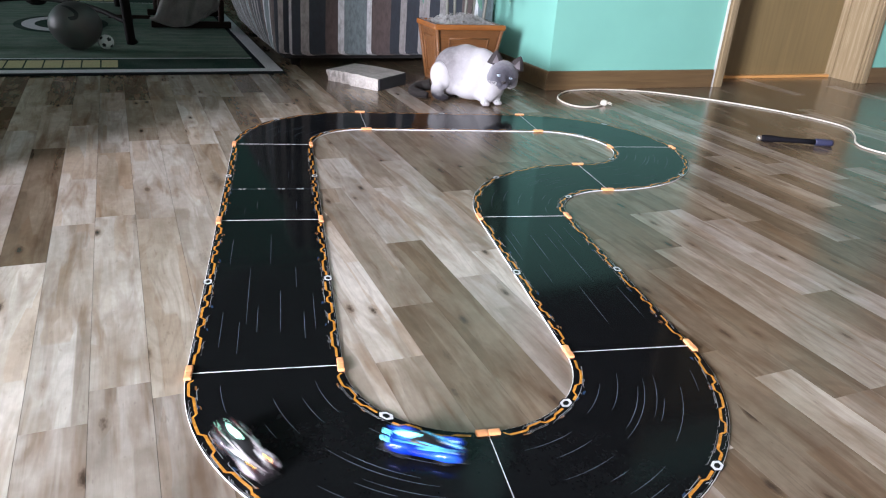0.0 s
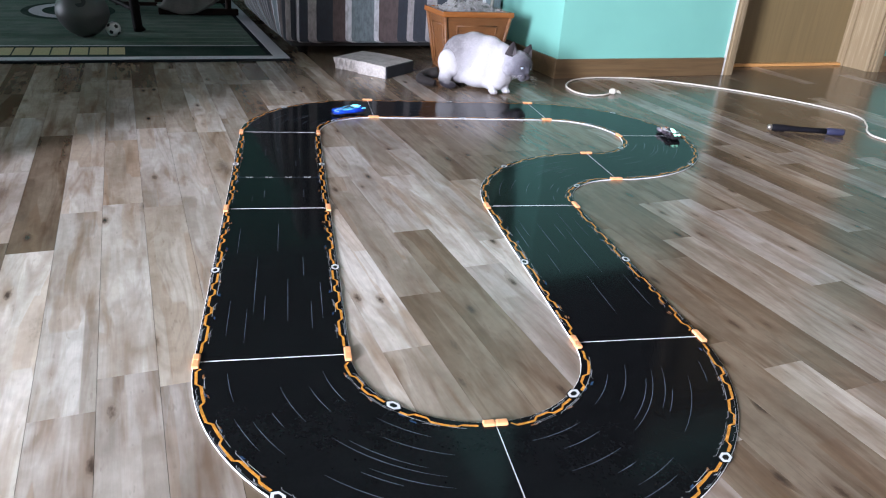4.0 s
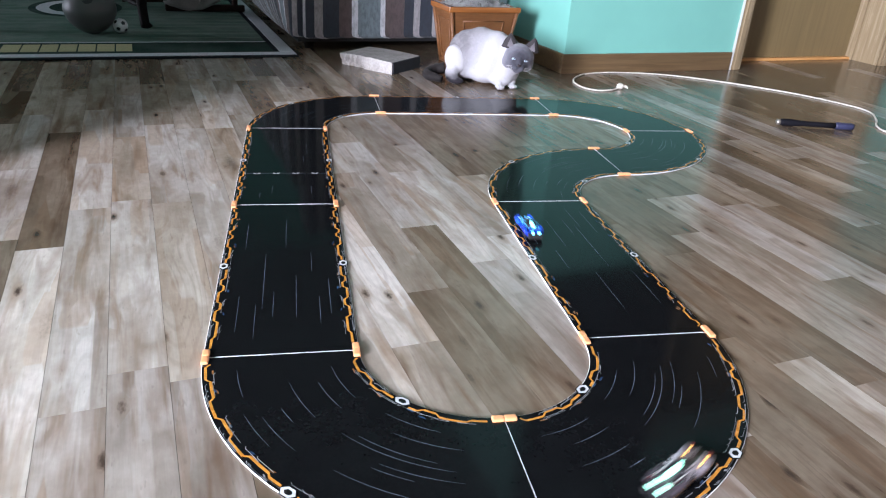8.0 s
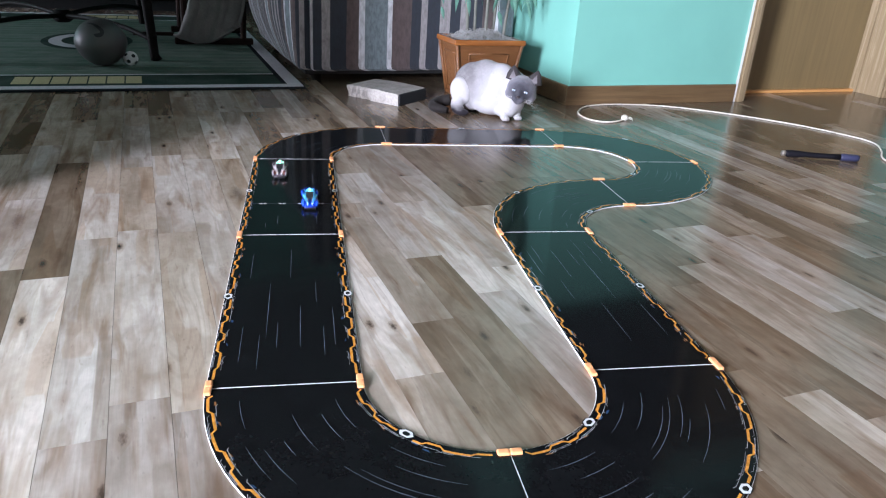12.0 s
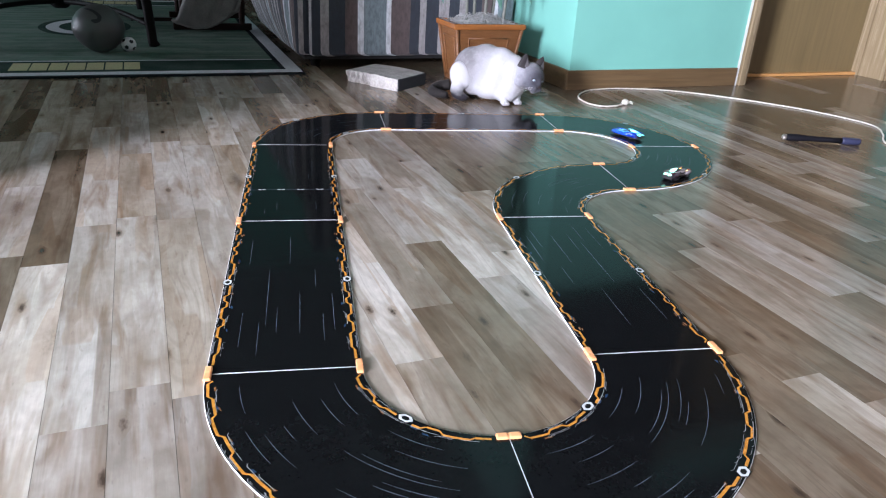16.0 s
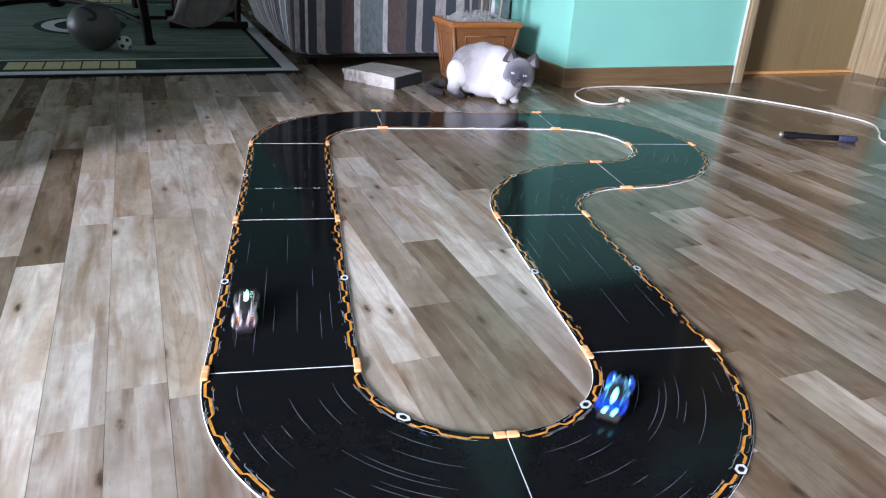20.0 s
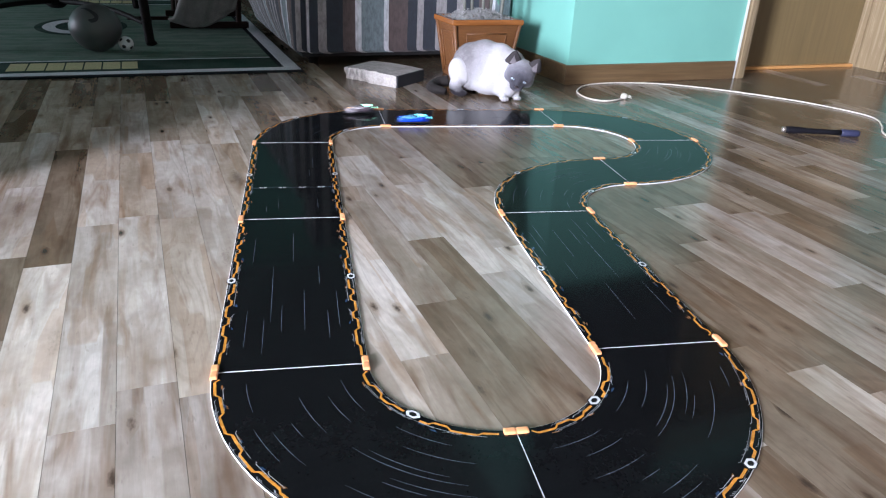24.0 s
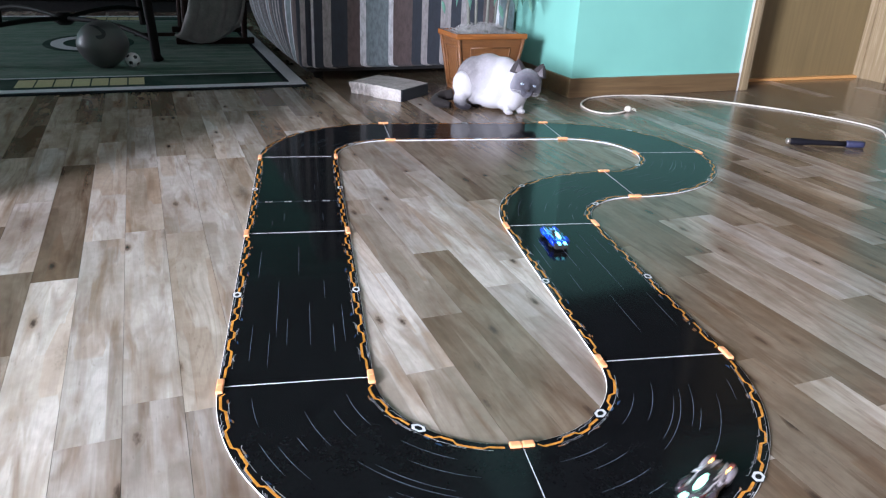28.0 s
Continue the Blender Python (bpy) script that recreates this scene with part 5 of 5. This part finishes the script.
def build_cat():
    """Crouching; x of the cat points from rump to chest, its left flank to the room."""
    cat = thing("cat", pose(0.688, 1.754, 0, 0, 0, -30), "crouching cream cat with smoky grey face, ears and tail", "cat")
    trunk = [((-0.040, 0.0, 0.098), (0.076, 0.066, 0.090), (0, 0, 0)), ((0.008, 0.0, 0.114), (0.085, 0.066, 0.088), (0, 0, 0)), ((0.062, -0.004, 0.112), (0.072, 0.060, 0.084), (0, 8, 0)),
             ((0.106, -0.008, 0.106), (0.058, 0.054, 0.072), (0, 20, 0)), ((-0.060, -0.038, 0.078), (0.050, 0.030, 0.056), (0, -10, 6)), ((-0.064, 0.040, 0.062), (0.050, 0.032, 0.064), (0, -10, -6)),
             ((0.034, -0.014, 0.052), (0.076, 0.052, 0.048), (0, 0, 0)), ((0.108, -0.018, 0.070), (0.052, 0.050, 0.064), (0, 12, 0)), ((0.062, -0.046, 0.086), (0.046, 0.026, 0.068), (0, 14, 8)),
             ((0.100, -0.034, 0.040), (0.048, 0.038, 0.036), (0, 0, 0)), ((0.128, -0.008, 0.066), (0.036, 0.042, 0.052), (0, 0, 0))]
    blob("body", trunk, M_COAT, cat, voxel=0.005, rounds=16)
    coat_hairs("body_hairs", trunk, M_COAT, cat, 4200, 0.010, 2, Vector((-0.9, 0, -0.35)))
    for x, y in ((0.103, -0.058), (0.138, -0.016)):
        part("foreleg", tube(bmesh.new(), spline([(x - 0.018, y + 0.02, 0.085), (x - 0.006, y + 0.010, 0.045), (x, y, 0.016)], 5), [0.025 - 0.0009 * i for i in range(11)], 14), M_COAT, cat, smooth=True)
        toes = Euler((0, 0, radians(-55))).to_matrix()
        lumps = [(toes @ Vector(c) + Vector((x, y, 0)), r, (0, 0, -55)) for c, r in (((0.004, 0, 0.0115), (0.020, 0.0145, 0.0115)), ((0.022, -0.0085, 0.009), (0.009, 0.006, 0.008)), ((0.025, 0, 0.0095), (0.009, 0.006, 0.0085)), ((0.022, 0.0085, 0.009), (0.009, 0.006, 0.008)))]
        blob("paw", lumps, M_PAW, cat, "pale grey front paw", 0.0022, 3)
    blob("hind_leg", [((-0.070, -0.052, 0.084), (0.042, 0.025, 0.054), (0, -16, 0)), ((-0.076, -0.066, 0.040), (0.026, 0.019, 0.040), (0, 8, 0)), ((-0.056, -0.079, 0.014), (0.031, 0.0155, 0.0145), (0, 0, 0))], M_HIND, cat, "dark hind foot", 0.004, 5)
    blob("hind_leg", [((-0.085, 0.058, 0.040), (0.034, 0.017, 0.042), (0, -18, 0)), ((-0.06, 0.064, 0.014), (0.042, 0.0145, 0.014), (0, 0, 0))], M_HIND, cat, "dark hind foot", 0.004, 5)
    tail = spline([(-0.13, 0.01, 0.035), (-0.165, -0.005, 0.026), (-0.178, -0.045, 0.019), (-0.160, -0.078, 0.018), (-0.130, -0.090, 0.017), (-0.105, -0.092, 0.015)], 7)
    part("tail", tube(bmesh.new(), tail, [0.021 - 0.009 * (i / (len(tail) - 1)) ** 2 for i in range(len(tail))], 14), M_TAIL, cat, "dark brown bushy tail", smooth=True)
    lump = [(p, (0.014, 0.014, 0.012), (0, 0, 0)) for p in tail[::3]]
    coat_hairs("tail_hairs", lump, M_TAIL, cat, 900, 0.013, 6, Vector((0.3, -0.7, 0)))

    # head in its own space: x to the nose, z up
    skull = [((0.0, 0, 0.0), (0.044, 0.043, 0.038), (0, 0, 0)), ((0.028, 0, -0.012), (0.021, 0.024, 0.018), (0, 0, 0)), ((0.0, -0.026, -0.014), (0.026, 0.02, 0.022), (0, 0, 0)), ((0.0, 0.026, -0.014), (0.026, 0.02, 0.022), (0, 0, 0)),
             ((0.042, -0.008, -0.018), (0.012, 0.011, 0.010), (0, 0, 0)), ((0.042, 0.008, -0.018), (0.012, 0.011, 0.010), (0, 0, 0)), ((0.036, 0, -0.028), (0.011, 0.012, 0.008), (0, 0, 0)), ((0.038, 0, 0.0), (0.017, 0.010, 0.012), (0, 30, 0))]
    head = blob("head", skull, M_FACE, cat, "smoky grey face", 0.0032, 5)
    head.scale = (1.30, 1.28, 1.28)
    coat_hairs("cheek_hairs", skull[:4], M_FACE, head, 1300, 0.007, 9, Vector((-1, 0, 0)))
    for s in (-1, 1):
        bm, rows = bmesh.new(), []
        for i in range(6):
            t = i / 5
            c = Vector((-0.004 - 0.006 * t, s * (0.0265 + 0.008 * t), 0.020 + 0.038 * t))
            w = 0.0265 * (1 - t) ** 0.72 + 0.001
            rows.append([bm.verts.new(c + Vector((math.sin(a) * w * 0.45 - (0.006 * (1 - t) if abs(a) < 0.9 else 0), -s * math.cos(a) * 0 + math.cos(a) * w, 0))) for a in (math.pi * 2 * j / 12 for j in range(12))])
        for a, b in zip(rows, rows[1:]):
            for j in range(12):
                bm.faces.new((a[j], a[(j + 1) % 12], b[(j + 1) % 12], b[j]))
        bm.faces.new(rows[-1])
        bm.faces.new(rows[0][::-1])
        part("ear", bm, M_EAR, head, "dark pointed ear", smooth=True)
        bm = bmesh.new()
        tri = [Vector((0.0086, s * 0.019, 0.026)), Vector((0.0080, s * 0.040, 0.025)), Vector((-0.0010, s * 0.0340, 0.0485))]
        mid = bm.verts.new(sum(tri, Vector()) / 3)
        tv = [bm.verts.new(p) for p in tri]
        for j in range(3):
            bm.faces.new((mid, tv[j], tv[(j + 1) % 3]))
        part("ear_lining", bm, M_EARIN, head)
        eye = part("eye", ball(bmesh.new(), (0.0350, s * 0.0155, 0.003), (0.0072, 0.0080, 0.0046), sub=3), M_IRIS, head, "pale blue eye", smooth=True)
        part("eyelid", ball(bmesh.new(), (0.0337, s * 0.0155, 0.003), (0.0073, 0.0092, 0.0064), sub=3), M_NOSE, head, smooth=True)
        part("pupil", ball(bmesh.new(), (0.0408, s * 0.0160, 0.0032), (0.0014, 0.0023, 0.0030), sub=2), M_PUPIL, head, smooth=True)
        for i in range(6):
            z, o = -0.016 - 0.003 * (i % 3), 0.004 * (i // 3)
            part("whisker", tube(bmesh.new(), spline([(0.045, s * 0.012, z), (0.05 - o, s * 0.034, z + 0.002 - 0.003 * i * 0.4), (0.044 - o, s * 0.064, z - 0.006 - 0.004 * i)], 4), [0.00020 - 0.000015 * j for j in range(9)], 4), M_WHISKER, head)
    part("nose", ball(bmesh.new(), (0.0525, 0, -0.010), (0.0045, 0.0058, 0.0042), sub=2), M_NOSE, head, smooth=True)
    return head



def coat_fur(name):
    """White chest, shoulder and lower flank; taupe over the back and rump, with a soft uneven border."""
    k = Nodes(name)
    sep = k.add("SeparateXYZ")
    k.put(sep.inputs[0], k.coords())
    hair = k.noise(k.coords((300, 300, 300)), 1.0, 3.0, 0.7)
    lock = k.noise(k.coords((60, 60, 60)), 1.0, 3.0, 0.6, 0.6)
    tuft = k.noise(k.coords((22, 22, 22)), 1.0, 3.0)
    edge = k.math("MULTIPLY", k.math("SUBTRACT", tuft, 0.5), 0.06)
    rise = k.math("ADD", k.math("SUBTRACT", sep.outputs[2], 0.085), k.math("ADD", edge, k.math("MULTIPLY", sep.outputs[0], -0.55)))
    rise = k.ramp(k.math("ADD", k.math("MULTIPLY", rise, 6.0), 0.35), [(0.0, 0.0), (0.75, 1.0)])
    front = k.ramp(k.math("ADD", k.math("MULTIPLY", k.math("ADD", sep.outputs[0], k.math("ADD", edge, k.math("MULTIPLY", sep.outputs[2], 0.1))), 9.0), 0.25), [(0.1, 1.0), (1.0, 0.0)])
    col = k.mix(k.math("MULTIPLY", rise, front), (0.47, 0.468, 0.49), (0.175, 0.168, 0.178))
    col = k.mix(k.ramp(lock, [(0.35, 0.22), (0.55, 0.0)]), col, (0.42, 0.40, 0.42))
    col = k.mix(1.0, col, k.ramp(hair, [(0.3, 0.9), (0.7, 1.05)]), "MULTIPLY")
    k.set(Base_Color=col, Roughness=0.8, Specular_IOR_Level=0.15, Sheen_Weight=0.08)
    k.bump(k.math("ADD", k.math("MULTIPLY", hair, 0.5), lock), 0.6, 0.004)
    return k.mat


def face_fur(name):
    """Darkest on the bridge of the nose, smoky round the eyes, pale on forehead, cheeks and chin."""
    k = Nodes(name)
    v = k.coords()
    far = k.add("VectorMath", op="DISTANCE")
    k.put(far.inputs[0], v)
    far.inputs[1].default_value = (0.038, 0.0, -0.003)
    hair, tuft = k.noise(k.coords((420, 420, 420)), 1.0, 3.0, 0.7), k.noise(k.coords((70, 70, 70)), 1.0, 2.0)
    sep = k.add("SeparateXYZ")
    k.put(sep.inputs[0], v)
    brow = k.math("MULTIPLY", k.math("MAXIMUM", k.math("SUBTRACT", sep.outputs[2], 0.020), 0.0), 0.30)
    chin = k.math("MULTIPLY", k.math("MAXIMUM", k.math("SUBTRACT", -0.017, sep.outputs[2]), 0.0), 0.25)
    reach = k.math("ADD", far.outputs["Value"], k.math("ADD", brow, chin))
    d = k.math("ADD", reach, k.math("MULTIPLY", k.math("SUBTRACT", tuft, 0.5), 0.022))
    col = k.ramp(k.math("MULTIPLY", d, 10.0), [(0.05, (0.020, 0.020, 0.027)), (0.20, (0.058, 0.058, 0.072)), (0.34, (0.12, 0.119, 0.142)), (0.50, (0.22, 0.218, 0.245)), (0.74, (0.45, 0.448, 0.48))])
    col = k.mix(1.0, col, k.ramp(hair, [(0.3, 0.85), (0.7, 1.1)]), "MULTIPLY")
    k.set(Base_Color=col, Roughness=0.75, Specular_IOR_Level=0.2, Sheen_Weight=0.1)
    k.bump(k.math("ADD", hair, tuft), 0.5, 0.002)
    return k.mat


M_COAT = coat_fur("white_and_taupe_fur")
M_FACE = face_fur("smoke_face_fur")
CAT_HEAD = build_cat()
# where the cat looks: seconds, compass of the nose in the world (0 is along the right), nod down, lean
CAT_LOOKS = [(0, -88, 5, -14), (1.6, -88, 6, -14), (2.0, -86, 10, -10), (2.6, -58, 16, -14), (3.0, -32, 22, -16), (3.5, -40, 14, -14), (4.5, -58, 14, -12), (5.5, -76, 12, -12), (6.0, -94, 6, -12), (6.6, -98, 6, -10),
             (7.2, -96, 6, -10), (7.6, -84, 6, -12), (8.0, -88, 5, -10), (8.5, -82, 8, -10), (9.0, -80, 8, -10), (9.6, -42, 16, -14), (10.2, -30, 18, -16), (11.0, -88, 6, -12), (11.5, -98, 4, -10)]
CAT_LOOKS_LATER = [(13.5, -102, 8, -10), (14.2, -84, 6, -12), (15.0, -80, 8, -12), (15.6, -64, 14, -14), (16.2, -44, 16, -16), (17.0, -28, 20, -18), (17.6, -54, 12, -16), (18.2, -80, 7, -14), (19.0, -100, 6, -12), (19.6, -98, 5, -10),
                   (20.2, -92, 6, -10), (21.5, -86, 6, -12), (23.5, -58, 18, -18), (23.8, -98, 24, -22), (24.1, -98, 26, -24), (24.7, -100, 24, -26), (25.0, -104, 20, -26), (25.4, -98, 6, -16), (26.6, -94, 6, -14), (28.0, -86, 5, -12)]


# ---------------------------------------------------------------- floor strips
STRIP, FIRST = 0.0766, 0.1545


def strip_mesh(bm, u0, u1, v0, v1, mi=0):
    c, e = 0.0003, 0.00013
    low = [bm.verts.new((x, y, -0.0075)) for x, y in ((u0 + e, v0 + e), (u1 - e, v0 + e), (u1 - e, v1 - e), (u0 + e, v1 - e))]
    mid = [bm.verts.new((x, y, -0.0009)) for x, y in ((u0 + e, v0 + e), (u1 - e, v0 + e), (u1 - e, v1 - e), (u0 + e, v1 - e))]
    top = [bm.verts.new((x, y, 0.0)) for x, y in ((u0 + c, v0 + e), (u1 - c, v0 + e), (u1 - c, v1 - e), (u0 + c, v1 - e))]
    for j in range(4):
        k = (j + 1) % 4
        bm.faces.new((low[j], low[k], mid[k], mid[j])).material_index = mi
        bm.faces.new((mid[j], mid[k], top[k], top[j])).material_index = mi
    bm.faces.new(top).material_index = mi


# joints and tones that stand out: row, joint, tone of the strip beyond it (0 pale, 1 middle, 2 brown, 3 grey)
KNOWN = {2: [(-0.30, 2), (0.38, 0), (0.95, 1)], 1: [(-0.45, 2), (0.125, 1), (0.72, 0)], 0: [(-0.55, 1), (-0.026, 0), (0.60, 1)], -1: [(-0.44, 0), (0.3, 0), (0.8, 1)],
         -5: [(0.02, 0), (0.65, 1), (1.1, 3)], -6: [(-0.05, 0), (0.62, 0), (1.38, 1)], -4: [(-0.02, 1), (0.62, 0), (1.2, 1)], -7: [(-0.2, 0), (0.45, 2), (1.165, 1)],
         -8: [(-0.1, 1), (0.2, 2), (0.5, 3), (0.89, 0)], 3: [(-0.5, 3), (0.2, 0), (0.7, 1)], -3: [(0.1, 0), (1.15, 1)], -2: [(0.5, 1), (1.14, 0)], 4: [(-0.35, 0), (0.3, 0), (0.9, 3)]}


def build_strips():
    rnd = random.Random(21)
    far = bmesh.new()
    row = int((U0 - FIRST) / STRIP) - 1
    while FIRST + row * STRIP < U1:
        u0 = FIRST + row * STRIP
        ua, ub = max(u0, U0), min(u0 + STRIP, U1)
        joints = sorted(KNOWN.get(row, []))
        ends, v = [], V0
        while v < V1:
            ends.append((v, rnd.choices((0, 1, 2, 3), (0.02, 0.38, 0.36, 0.24) if row < 5 else (0.0, 0.07, 0.83, 0.10))[0]))
            v += rnd.choice((0.36, 0.44, 0.52, 0.61, 0.70))
        if joints:
            a, b = joints[0][0] - 0.25, joints[-1][0] + 0.4
            ends = sorted([e for e in ends if e[0] < a or e[0] > b] + joints)
        for i, (v0, tone) in enumerate(ends):
            v1 = ends[i + 1][0] if i + 1 < len(ends) else V1
            if ub - ua < 0.003:
                continue
            if -1.15 < u0 < 2.0 and v1 > -0.75 and v0 < 2.2:
                bm = bmesh.new()
                strip_mesh(bm, ua, ub, v0, v1)
                part("plank", bm, WOODS[tone], FLOOR)
            else:
                strip_mesh(far, ua, ub, v0, v1, tone)
        row += 1
    tagged(part("far_planks", far, WOODS, FLOOR), kind="stuff")


build_strips()


# ---------------------------------------------------------------- what moves
def motions():
    walk(CAR_BLUE, car_rows(BLUE_WAY, BLUE_SIDE))
    walk(CAR_WHITE, car_rows(WHITE_WAY, WHITE_SIDE))
    rows = []
    for t, compass, nod, lean in CAT_LOOKS + CAT_LOOKS_LATER:
        yaw = radians(compass + 16)
        m = Matrix.Translation((0.150 + 0.034 * math.cos(yaw), -0.004 + 0.034 * math.sin(yaw), 0.120 - 0.0007 * nod)) @ pose(0, 0, 0, 0, 0, compass + 16) @ pose(0, 0, 0, 0.75 * lean, nod - 1, 0)
        rows.append((t, m))
    walk(CAT_HEAD, rows)


motions()
